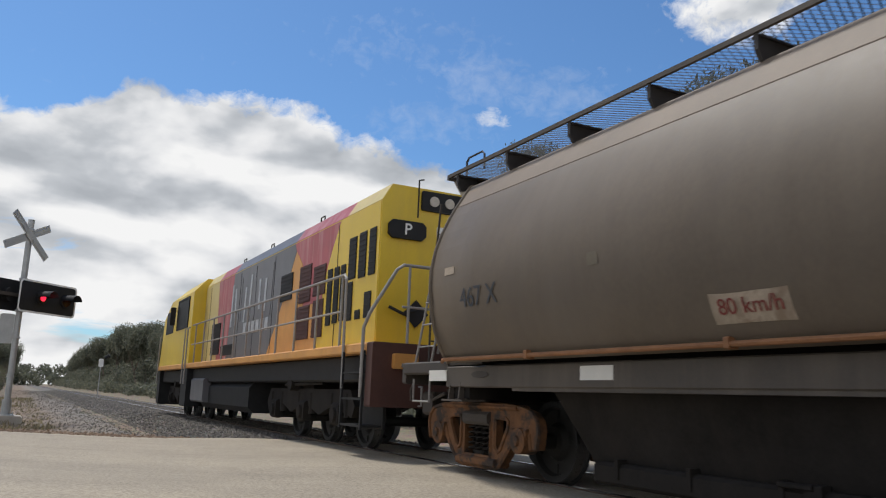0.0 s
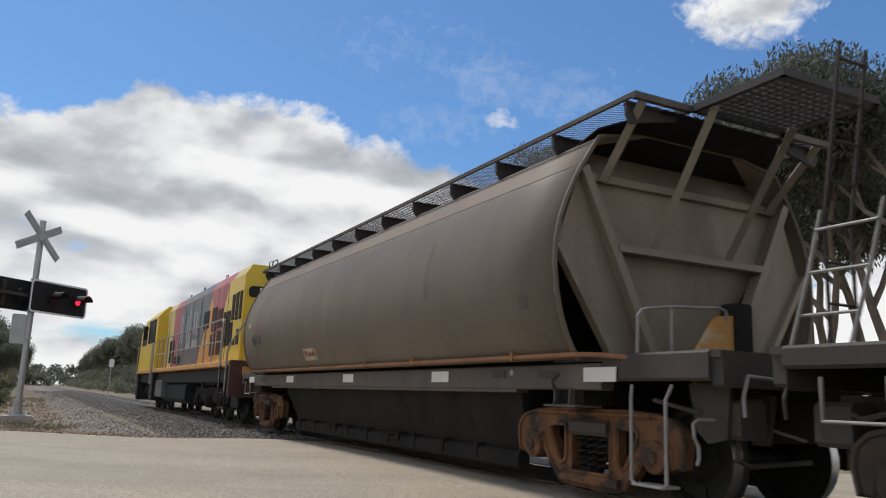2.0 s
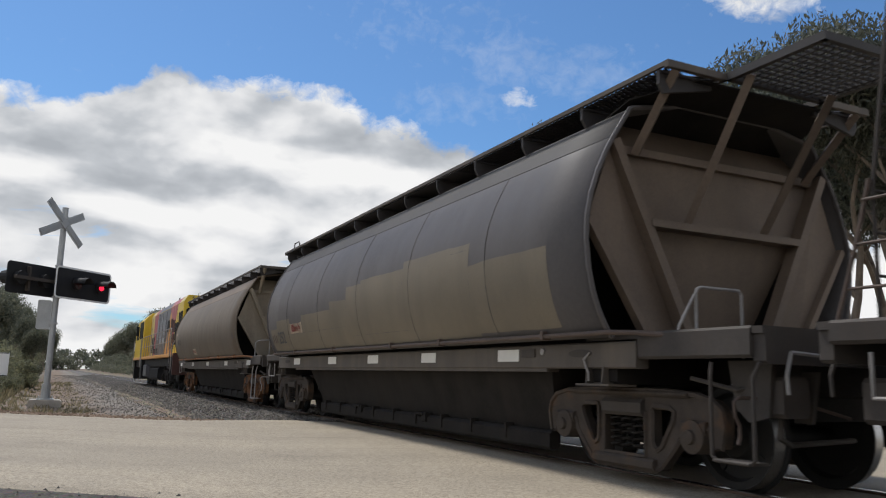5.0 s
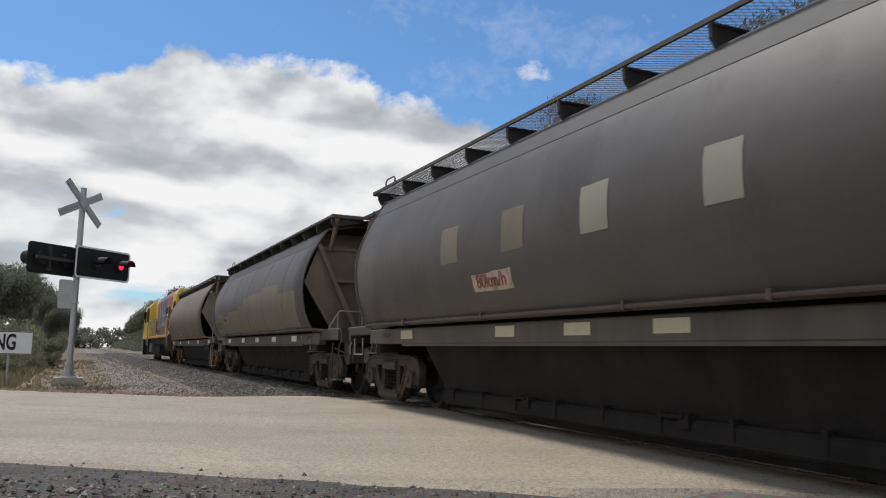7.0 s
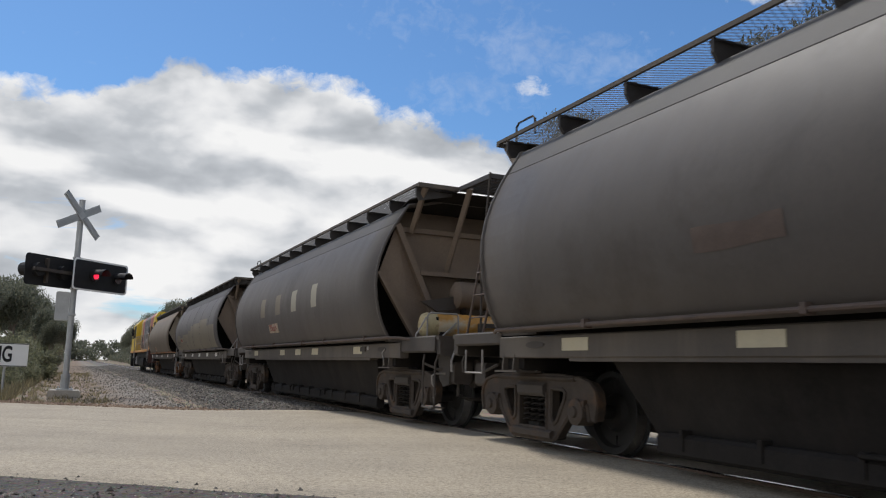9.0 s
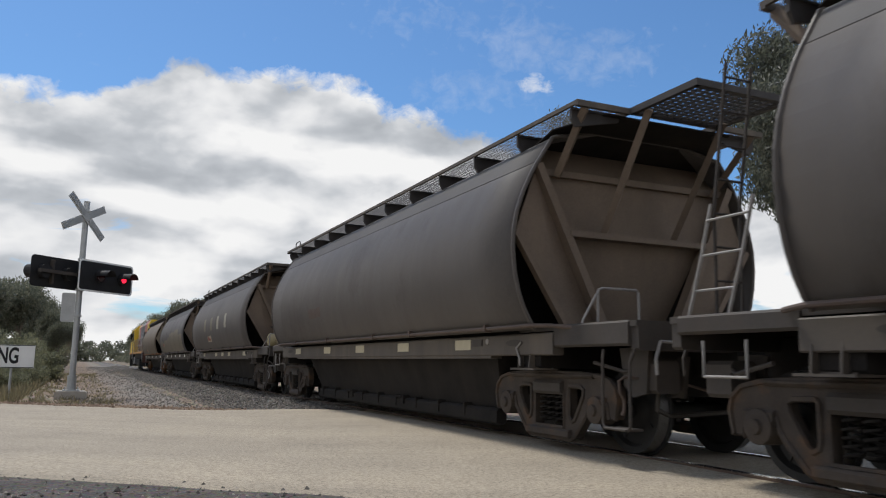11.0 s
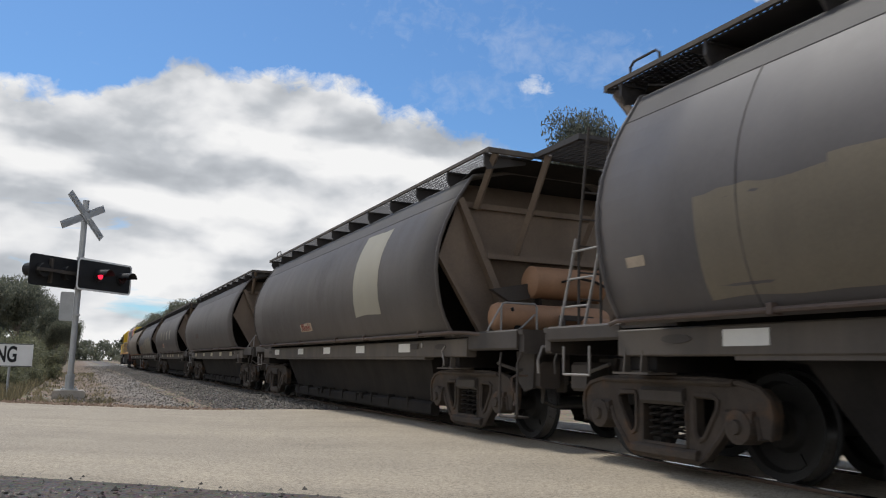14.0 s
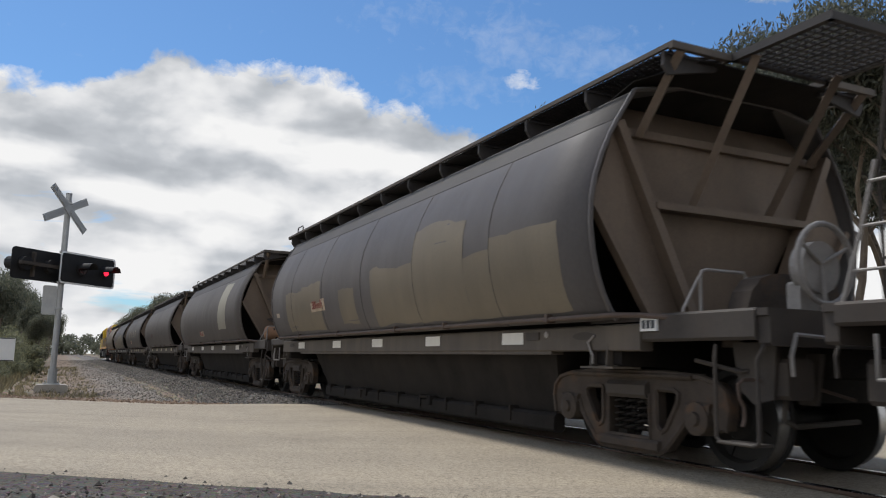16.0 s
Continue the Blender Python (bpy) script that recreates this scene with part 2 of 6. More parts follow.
TANK_Y = material("worn yellow tank paint", (0.55, 0.27, 0.05), 0.5, 0, 0.25, 2.5, 50, 0.05, None, ((0.55, 0.47, 0.33), 0.42, 1.8))
HEAD_Y = material("worn cream yellow tank head", (0.52, 0.43, 0.24), 0.55, 0, 0.2, 4, 50, 0.05, None, ((0.24, 0.15, 0.08), 0.40, 5.0))
TANK_O = material("faded orange primer", (0.36, 0.20, 0.11), 0.6, 0, 0.2, 3, 50, 0.05)
YELLOW = material("weathered yellow locomotive paint", (0.72, 0.50, 0.035), 0.4, 0, 0.10, 1.2, 60, 0.02, ((0.50, 0.33, 0.06), 0.4, 2.5))
CREAM_Y = material("faded pale yellow paint", (0.62, 0.50, 0.20), 0.5, 0, 0.12, 1.2, 60, 0.02, ((0.5, 0.33, 0.14), 0.35, 3))
ORANGE = material("faded orange locomotive paint", (0.62, 0.30, 0.075), 0.5, 0, 0.18, 1.5, 60, 0.02, ((0.45, 0.2, 0.08), 0.4, 3))
PINK = material("faded red pink paint", (0.40, 0.085, 0.095), 0.5, 0, 0.25, 1.8, 60, 0.02, ((0.6, 0.42, 0.38), 0.55, 4))
LGREY = material("dark grey locomotive paint", (0.125, 0.125, 0.135), 0.45, 0, 0.2, 1.5, 60, 0.02, ((0.22, 0.2, 0.19), 0.35, 3))
LETTER = material("worn pale lettering", (0.42, 0.44, 0.46), 0.55, 0, 0.3, 6, 60, 0.0)
GRILLE = material("dark red brown grille", (0.075, 0.030, 0.026), 0.7, 0, 0.3, 5, 60, 0.05)
BLACK = material("matt black paint", (0.020, 0.020, 0.021), 0.62, 0, 0.3, 5, 60, 0.05, spec=0.25)
BUFFER = material("dull red headstock paint", (0.075, 0.030, 0.022), 0.65, 0, 0.3, 3, 60, 0.05)
WINDOW = material("dark cab glass", (0.008, 0.009, 0.010), 0.5, 0, 0.2, 3, 60, 0.0, spec=0.15)
LAMP_GLASS = material("dull lamp glass", (0.5, 0.45, 0.38), 0.2, 0, 0.2, 12, 60, 0.0)
WHITE = material("white sign paint", (0.78, 0.78, 0.76), 0.45, 0, 0.05, 4, 60, 0.02)
SIGN_BACK = material("bare aluminium sign back", (0.46, 0.47, 0.47), 0.5, 0.5, 0.15, 4, 60, 0.03)
POLE = material("galvanised pole steel", (0.40, 0.41, 0.41), 0.5, 0.6, 0.2, 4, 50, 0.05)
LENS = material("unlit dark red lens", (0.030, 0.004, 0.005), 0.2, 0, 0.1, 4, 60, 0.0)
LENS_LIT = material("lit red lens", (0.8, 0.02, 0.04), 0.3, 0, 0.05, 4, 60, 0.0, emit=((1.0, 0.02, 0.06), 1.6))
CONCRETE = material("pale concrete", (0.38, 0.35, 0.30), 0.85, 0, 0.2, 5, 60, 0.2)
RAIL = material("rusty rail side", (0.10, 0.065, 0.045), 0.7, 0.2, 0.3, 4, 60, 0.1)
RAIL_TOP = material("polished rail head", (0.50, 0.49, 0.48), 0.24, 1.0, 0.1, 4, 60, 0.0)
SLEEPER = material("weathered concrete sleeper", (0.24, 0.22, 0.20), 0.9, 0, 0.25, 5, 50, 0.2)
BARK = material("pale gum bark", (0.20, 0.165, 0.13), 0.9, 0, 0.4, 3, 30, 0.3, ((0.09, 0.07, 0.06), 0.6, 4))
LEAF = leaf_material("dusty olive gum leaf", (0.120, 0.130, 0.098))
LEAF_FAR = leaf_material("dark woodland leaf", (0.165, 0.175, 0.125))
LEAF_BUSH = leaf_material("olive scrub leaf", (0.205, 0.21, 0.125))
GRASS = leaf_material("dry grass blade", (0.22, 0.19, 0.11))


def earth_material(name, a, b, c, scale, bump):
    m = bpy.data.materials.new(name)
    m.use_nodes = True
    nt = m.node_tree
    bs = nt.nodes["Principled BSDF"]
    vec = nt.nodes.new("ShaderNodeTexCoord").outputs["Object"]
    big = noise_node(nt, vec, 0.35, 6, 0.6)
    mid = noise_node(nt, vec, scale, 6, 0.65)
    v = nt.nodes.new("ShaderNodeTexVoronoi")
    v.inputs["Scale"].default_value = scale * 8
    nt.links.new(vec, v.inputs["Vector"])
    r1 = ramp_node(nt, [(0.35, a), (0.65, b)])
    nt.links.new(mid, r1.inputs[0])
    r2 = ramp_node(nt, [(0.42, 0.0), (0.62, 1.0)])
    nt.links.new(big, r2.inputs[0])
    col = mix_node(nt, math_node(nt, "MULTIPLY", r2.outputs[0], 0.6), r1.outputs[0], c)
    grit = mix_node(nt, 0.35, col, v.outputs["Color"], "SOFT_LIGHT")
    nt.links.new(grit, bs.inputs["Base Color"])
    bs.inputs["Roughness"].default_value = 0.92
    bn = nt.nodes.new("ShaderNodeBump")
    bn.inputs["Strength"].default_value, bn.inputs["Distance"].default_value = bump, 0.02
    nt.links.new(v.outputs["Distance"], bn.inputs["Height"])
    nt.links.new(bn.outputs[0], bs.inputs["Normal"])
    return m


def stone_material(name, stops):
    m = bpy.data.materials.new(name)
    m.use_nodes = True
    nt = m.node_tree
    bs = nt.nodes["Principled BSDF"]
    g = nt.nodes.new("ShaderNodeNewGeometry")
    r = ramp_node(nt, stops)
    nt.links.new(g.outputs["Random Per Island"], r.inputs[0])
    vec = nt.nodes.new("ShaderNodeTexCoord").outputs["Object"]
    col = mix_node(nt, math_node(nt, "MULTIPLY", noise_node(nt, vec, 25, 4), 0.5), r.outputs[0], (0.16, 0.14, 0.12))
    nt.links.new(col, bs.inputs["Base Color"])
    bs.inputs["Roughness"].default_value = 0.9
    return m


def road_material():
    """Pale worn chip seal, with long tyre tracks and dark repair lines along the road's own length (local x)."""
    m = bpy.data.materials.new("pale worn chip seal road")
    m.use_nodes = True
    nt = m.node_tree
    bs = nt.nodes["Principled BSDF"]
    vec = nt.nodes.new("ShaderNodeTexCoord").outputs["Object"]
    long = noise_node(nt, mapping(nt, vec, (0.05, 0.9, 1)), 1.0, 5, 0.6)
    blot = noise_node(nt, vec, 0.8, 6, 0.6)
    grain = math_node(nt, "ADD", math_node(nt, "MULTIPLY", noise_node(nt, vec, 90, 3, 0.7), 0.55), math_node(nt, "MULTIPLY", noise_node(nt, vec, 32, 3, 0.7), 0.45))
    r = ramp_node(nt, [(0.36, (0.295, 0.250, 0.188)), (0.5, (0.365, 0.308, 0.228)), (0.66, (0.425, 0.355, 0.258))])
    nt.links.new(math_node(nt, "ADD", math_node(nt, "MULTIPLY", long, 0.65), math_node(nt, "MULTIPLY", blot, 0.35)), r.inputs[0])
    chips = ramp_node(nt, [(0.38, (0.42, 0.40, 0.38)), (0.5, (0.95, 0.95, 0.95)), (0.62, (1.3, 1.3, 1.3))])
    nt.links.new(grain, chips.inputs[0])
    col = mix_node(nt, 0.9, r.outputs[0], chips.outputs[0], "MULTIPLY")
    wave = noise_node(nt, mapping(nt, vec, (0.35, 1.2, 1), (4, 0, 0)), 1.0, 5, 0.6)
    sep = nt.nodes.new("ShaderNodeSeparateXYZ")
    nt.links.new(vec, sep.inputs[0])
    for yy, wid, dep in ((2.15, 0.05, 0.55), (0.7, 0.07, 0.4), (-0.6, 0.05, 0.25)):
        d = math_node(nt, "ABSOLUTE", math_node(nt, "SUBTRACT", math_node(nt, "ADD", sep.outputs[1], math_node(nt, "MULTIPLY", math_node(nt, "SUBTRACT", wave, 0.5), 0.55)), yy))
        line = math_node(nt, "SUBTRACT", 1.0, math_node(nt, "DIVIDE", d, wid), clamp=True)
        patchy = math_node(nt, "MULTIPLY", math_node(nt, "SUBTRACT", noise_node(nt, mapping(nt, vec, (0.25, 0.1, 1), (yy, 0, 0)), 1.0, 3), 0.38), 5.0, clamp=True)
        col = mix_node(nt, math_node(nt, "MULTIPLY", math_node(nt, "MULTIPLY", line, patchy), dep), col, (0.07, 0.06, 0.055))
    nt.links.new(col, bs.inputs["Base Color"])
    bs.inputs["Roughness"].default_value = 0.85
    bn = nt.nodes.new("ShaderNodeBump")
    bn.inputs["Strength"].default_value, bn.inputs["Distance"].default_value = 0.7, 0.008
    nt.links.new(grain, bn.inputs["Height"])
    nt.links.new(bn.outputs[0], bs.inputs["Normal"])
    return m


DIRT = earth_material("dry dirt and sparse grass", (0.17, 0.125, 0.085), (0.26, 0.20, 0.14), (0.13, 0.12, 0.06), 1.5, 0.3)


def formation_material():
    """Soil that changes across the track: reddish verge, pale wheel-worn path, dark ballast."""
    m = earth_material("formation gravel", (0.098, 0.090, 0.081), (0.158, 0.143, 0.126), (0.17, 0.15, 0.125), 2.5, 0.6)
    nt = m.node_tree
    bs = nt.nodes["Principled BSDF"]
    old = bs.inputs["Base Color"].links[0].from_socket
    vec = nt.nodes.new("ShaderNodeTexCoord").outputs["Object"]
    sep = nt.nodes.new("ShaderNodeSeparateXYZ")
    nt.links.new(vec, sep.inputs[0])
    wob = math_node(nt, "MULTIPLY", math_node(nt, "SUBTRACT", noise_node(nt, mapping(nt, vec, (0.8, 0.35, 1)), 1.0, 6, 0.65), 0.5), 4.5)
    x = math_node(nt, "ADD", sep.outputs[0], wob)
    grit = noise_node(nt, vec, 14, 4, 0.7)
    soil = ramp_node(nt, [(0.30, (0.115, 0.080, 0.055)), (0.5, (0.205, 0.145, 0.098)), (0.7, (0.27, 0.205, 0.145))])
    path = ramp_node(nt, [(0.30, (0.14, 0.118, 0.094)), (0.5, (0.215, 0.186, 0.152)), (0.7, (0.29, 0.258, 0.215))])
    nt.links.new(grit, soil.inputs[0])
    nt.links.new(grit, path.inputs[0])
    col = mix_node(nt, math_node(nt, "MULTIPLY", math_node(nt, "SUBTRACT", x, 0.4), 0.8, clamp=True), soil.outputs[0], path.outputs[0])
    col = mix_node(nt, math_node(nt, "MULTIPLY", math_node(nt, "SUBTRACT", x, 1.8), 0.8, clamp=True), col, old)
    col = mix_node(nt, math_node(nt, "MULTIPLY", math_node(nt, "SUBTRACT", x, XC + 1.9), 2.0, clamp=True), col, path.outputs[0])
    nt.links.new(col, bs.inputs["Base Color"])
    return m


FORMATION = formation_material()
SHOULDER = earth_material("dark gravel shoulder", (0.050, 0.042, 0.035), (0.115, 0.098, 0.082), (0.085, 0.07, 0.056), 4.0, 0.9)
ROAD = road_material()
STONES = stone_material("grey ballast stone", [(0, (0.07, 0.063, 0.057)), (0.6, (0.145, 0.13, 0.114)), (1, (0.27, 0.24, 0.20))])
STONES_D = stone_material("dark shoulder stone", [(0, (0.045, 0.04, 0.035)), (0.75, (0.13, 0.115, 0.10)), (1, (0.45, 0.40, 0.33))])
STONES_RED = stone_material("reddish road edge gravel", [(0, (0.16, 0.095, 0.055)), (0.7, (0.30, 0.19, 0.115)), (1, (0.42, 0.32, 0.22))])


# ------------------------------------------------------------ mesh building
class Shape:
    """Collects boxes, tubes, prisms and sheets into one mesh."""

    def __init__(self):
        self.v, self.f, self.mi = [], [], []

    def add(self, verts, faces, mi=0):
        o = len(self.v)
        self.v += [tuple(p) for p in verts]
        self.f += [tuple(i + o for i in q) for q in faces]
        self.mi += [mi] * len(faces)
        return self

    def box(self, x0, x1, y0, y1, z0, z1, c=0.0, m=None, mi=0):
        """A box with its edges along y and z bevelled by c."""
        if c <= 0:
            vs = [(x, y, z) for x in (x0, x1) for y in (y0, y1) for z in (z0, z1)]
            fs = [(0, 1, 3, 2), (4, 6, 7, 5), (0, 4, 5, 1), (2, 3, 7, 6), (0, 2, 6, 4), (1, 5, 7, 3)]
        else:
            c = min(c, 0.45 * abs(x1 - x0), 0.45 * abs(z1 - z0))
            ring = [(x0 + c, z0), (x1 - c, z0), (x1, z0 + c), (x1, z1 - c), (x1 - c, z1), (x0 + c, z1), (x0, z1 - c), (x0, z0 + c)]
            vs = [(x, y0, z) for x, z in ring] + [(x, y1, z) for x, z in ring]
            fs = [(i, (i + 1) % 8, 8 + (i + 1) % 8, 8 + i) for i in range(8)] + [tuple(range(7, -1, -1)), tuple(range(8, 16))]
        if m is not None:
            vs = [m @ Vector(p) for p in vs]
        return self.add(vs, fs, mi)

    def tube(self, points, r, n=8, r2=None, caps=True, mi=0):
        """A tube through the points; r2: the radius at its end."""
        pts = [Vector(p) for p in points]
        k = len(pts)
        vs, fs = [], []
        up = None
        for i, p in enumerate(pts):
            d = (pts[min(i + 1, k - 1)] - pts[max(i - 1, 0)]).normalized()
            if up is None:
                up = Vector((0, 0, 1)) if abs(d.z) < 0.9 else Vector((1, 0, 0))
            a = d.cross(up).normalized()
            b = a.cross(d).normalized()
            up = b
            rr = r if r2 is None else r + (r2 - r) * i / (k - 1)
            vs += [p + rr * (math.cos(t) * a + math.sin(t) * b) for t in (2 * math.pi * j / n for j in range(n))]
        for i in range(k - 1):
            fs += [(i * n + j, i * n + (j + 1) % n, (i + 1) * n + (j + 1) % n, (i + 1) * n + j) for j in range(n)]
        if caps:
            fs += [tuple(range(n - 1, -1, -1)), tuple(range((k - 1) * n, k * n))]
        return self.add(vs, fs, mi)

    def prism(self, outline, axis, a, b, mi=0):
        """A flat outline pushed along an axis from a to b. axis x: outline in (y, z); y: (x, z); z: (x, y)."""
        put = {"x": lambda t, p: (t, p[0], p[1]), "y": lambda t, p: (p[0], t, p[1]), "z": lambda t, p: (p[0], p[1], t)}[axis]
        n = len(outline)
        vs = [put(a, p) for p in outline] + [put(b, p) for p in outline]
        fs = [(i, (i + 1) % n, n + (i + 1) % n, n + i) for i in range(n)] + [tuple(range(n - 1, -1, -1)), tuple(range(n, 2 * n))]
        return self.add(vs, fs, mi)

    def lathe(self, profile, axis_x0, cy, cz, n=28, mi=0):
        """A ring turned about the x direction: profile of (x, radius)."""
        vs, fs = [], []
        for x, r in profile:
            vs += [(axis_x0 + x, cy + r * math.cos(t), cz + r * math.sin(t)) for t in (2 * math.pi * j / n for j in range(n))]
        for i in range(len(profile) - 1):
            fs += [(i * n + j, i * n + (j + 1) % n, (i + 1) * n + (j + 1) % n, (i + 1) * n + j) for j in range(n)]
        fs += [tuple(range(n)), tuple(range((len(profile) - 1) * n, len(profile) * n))]
        return self.add(vs, fs, mi)

    def mesh(self, name, mats, smooth=False):
        me = bpy.data.meshes.new(name)
        me.from_pydata(self.v, [], self.f)
        for m in mats if isinstance(mats, (list, tuple)) else [mats]:
            me.materials.append(m)
        if any(self.mi):
            me.polygons.foreach_set("material_index", self.mi)
        bm = bmesh.new()
        bm.from_mesh(me)
        bmesh.ops.recalc_face_normals(bm, faces=bm.faces)
        bm.to_mesh(me)
        bm.free()
        if smooth:
            me.polygons.foreach_set("use_smooth", [True] * len(me.polygons))
            me.set_sharp_from_angle(angle=radians(40))
        return me


def part(name, shape, mats, parent, label="", smooth=False, at=None):
    me = shape.mesh(name, mats, smooth or name in ("paint_patch", "stencil_panel")) if isinstance(shape, Shape) else shape
    ob = new(name, me)
    ob.parent = parent
    if at is not None:
        ob.matrix_basis = at
    if label:
        ob["label"] = label
    return ob


def thing(name, label, category, group="", kind="", m=None):
    ob = tagged(new(name), label, category, group, kind)
    ob.empty_display_size = 0.3
    if m is not None:
        ob.matrix_basis = m
    return ob


def solid(name, shape, mats, label, category, group="", kind="", smooth=False, m=None):
    ob = tagged(new(name, shape.mesh(name, mats, smooth)), label, category, group, kind)
    if m is not None:
        ob.matrix_basis = m
    return ob


def text_mesh(words, size, depth=0.002, bold=0.012):
    cu = bpy.data.curves.new("text", "FONT")
    cu.body, cu.size, cu.extrude, cu.align_x, cu.align_y = words, size, depth, "CENTER", "CENTER"
    cu.offset = bold * size
    ob = bpy.data.objects.new("text", cu)
    scene.collection.objects.link(ob)
    bpy.context.view_layer.update()
    me = bpy.data.meshes.new_from_object(ob)
    bpy.data.objects.remove(ob)
    bpy.data.curves.remove(cu)
    return me


# the side that the eye sees faces -x: text that reads along -y ... +y there
SIDE = Matrix(((0, 0, -1, 0), (-1, 0, 0, 0), (0, 1, 0, 0), (0, 0, 0, 1)))
REAR = pose(0, 0, 0, 90, 0, 0)


# ------------------------------------------------------------ ground, road, track
ROAD_ANGLE = math.degrees(math.atan2(-0.60, 0.80))
ROAD_M = pose(0, 0, 0, 0, 0, ROAD_ANGLE)          # local x along the road, local y across it (away from the eye)
ROAD_C, ROAD_HALF = 9.75, 4.25                     # across: from 5.5 to 14.0 m


# height of the formation across the track: verge, vehicle path, ditch, ballast shoulder, track, far shoulder
BED = [(-3.0, -0.26), (-1.6, -0.165), (0.2, -0.13), (1.0, -0.10), (1.9, -0.13), (2.6, -0.17), (3.0, -0.17), (3.3, -0.10), (XC - 1.5, 0.0), (XC - 1.0, 0.015), (XC + 1.2, 0.015), (XC + 2.2, -0.22), (XC + 4.5, -0.30)]


def crossing_rise(x):
    """How far the road climbs to the rails at x."""
    u = max(0.0, min(1.0, 1 - (abs(x - XC) - 1.0) / 2.6))
    return (RAIL_Z + 0.012) * u * u * (3 - 2 * u)


def build_ground():
    s = Shape()
    n, size = 60, 2600.0
    xs = [math.copysign(abs(t) ** 3, t) * size for t in np.linspace(-1, 1, n)]
    vs = [(x, y, -0.16 + 0.03 * noise.noise((x * 0.2, y * 0.2, 0)) if abs(x) < 60 else -0.16) for y in xs for x in xs]
    s.add(vs, [(j * n + i, j * n + i + 1, (j + 1) * n + i + 1, (j + 1) * n + i) for j in range(n - 1) for i in range(n - 1)])
    solid("ground", s, DIRT, "flat dry brown earth with sparse grass reaching the horizon", "ground", kind="structure")
    # formation gravel beyond the road, rising gently to the track
    s = Shape()
    prof = BED
    ys = [-60, -20, -5] + [5 + 1.5 * i for i in range(60)] + [110, 160, 260, 420, 700]
    vs = []
    for y in ys:
        for x, z in prof:
            h = 0.035 * noise.noise((x * 1.3, y * 0.7, 2)) if abs(x - XC) > 1.4 else 0.0
            vs.append((x + 0.25 * noise.noise((x, y * 0.4, 5)) * (abs(x - XC) > 3), y, z + h))
    n = len(prof)
    s.add(vs, [(j * n + i, j * n + i + 1, (j + 1) * n + i + 1, (j + 1) * n + i) for j in range(len(ys) - 1) for i in range(n - 1)])
    solid("track_bed", s, FORMATION, "grey brown gravel formation carrying the railway track", "gravel", kind="structure", smooth=True)
    # road: one slab with a slightly crowned top
    s = Shape()
    n = 16
    ring = [(-ROAD_HALF - 0.25, -0.25)] + [(-ROAD_HALF + 2 * ROAD_HALF * i / n, -0.055 + 0.03 * (1 - (2 * i / n - 1) ** 2)) for i in range(n + 1)] + [(ROAD_HALF + 0.25, -0.25)]
    xs = [-150, -60] + [-30 + 0.8 * i for i in range(22)] + [-12 + 0.25 * i for i in range(80)] + [8 + 0.8 * i for i in range(28)] + [60, 150]
    vs = []
    k = len(ring)
    for x in xs:
        for i, (y, z) in enumerate(ring):
            jag = 0.16 * noise.noise((x * 0.9, i > 8, 3)) + 0.06 * noise.noise((x * 3.1, i > 8, 7)) if i in (0, 1, n + 1, n + 2) else 0
            vs.append((x, y + jag, z + (crossing_rise((ROAD_M @ Vector((x, ROAD_C + y, 0))).x) if 0 < i < k - 1 else 0)))

    s.add(vs, [(j * k + i, j * k + i + 1, (j + 1) * k + i + 1, (j + 1) * k + i) for j in range(len(xs) - 1) for i in range(k - 1)])
    solid("road", s, ROAD, "pale tan worn chip seal road crossing the railway", "road", kind="structure", smooth=True,
          m=ROAD_M @ pose(0, ROAD_C, 0))
    # near shoulder
    s = Shape()
    xs = [-40 + 0.5 * i for i in range(121)]
    ws = [-6.0, -2.0, -0.9, -0.35, 0.12]
    zs = [-0.14, -0.10, -0.085, -0.065, -0.062]
    vs = [(x, ROAD_C - ROAD_HALF + w + (0.10 * noise.noise((x * 0.8, 1, 9)) if w > 0 else 0), z + 0.012 * noise.noise((x * 2, w * 4, 4))) for x in xs for w, z in zip(ws, zs)]
    s.add(vs, [(j * 5 + i, j * 5 + i + 1, (j + 1) * 5 + i + 1, (j + 1) * 5 + i) for j in range(120) for i in range(4)])
    solid("gravel_shoulder", s, SHOULDER, "dark loose gravel shoulder beside the road", "gravel", kind="structure", m=ROAD_M, smooth=True)


OCTA = [(1, 0, 0), (-1, 0, 0), (0, 1, 0), (0, -1, 0), (0, 0, 1), (0, 0, -1)]
OCTA_F = [(0, 2, 4), (2, 1, 4), (1, 3, 4), (3, 0, 4), (2, 0, 5), (1, 2, 5), (3, 1, 5), (0, 3, 5)]


def stones(name, spots, mat, label, category):
    """Loose stones, each an uneven faceted lump: spots of (x, y, z, size)."""
    rng = np.random.default_rng(5)
    spots = np.array(spots)
    n = len(spots)
    base = np.array(OCTA)[None] * rng.uniform(0.6, 1.25, (n, 6, 1)) * np.array([1, 1, 0.7])
    base += rng.uniform(-0.25, 0.25, (n, 6, 3))
    th = rng.uniform(0, 6.28, n)
    c, s_ = np.cos(th)[:, None], np.sin(th)[:, None]
    v = np.stack([base[:, :, 0] * c - base[:, :, 1] * s_, base[:, :, 0] * s_ + base[:, :, 1] * c, base[:, :, 2]], 2)
    v = v * spots[:, 3][:, None, None] + spots[:, None, :3]
    faces = (np.array(OCTA_F)[None] + 6 * np.arange(n)[:, None, None]).reshape(-1, 3)
    me = bpy.data.meshes.new(name)
    me.from_pydata(v.reshape(-1, 3).tolist(), [], faces.tolist())
    me.materials.append(mat)
    return tagged(new(name, me), label, category, kind="stuff")


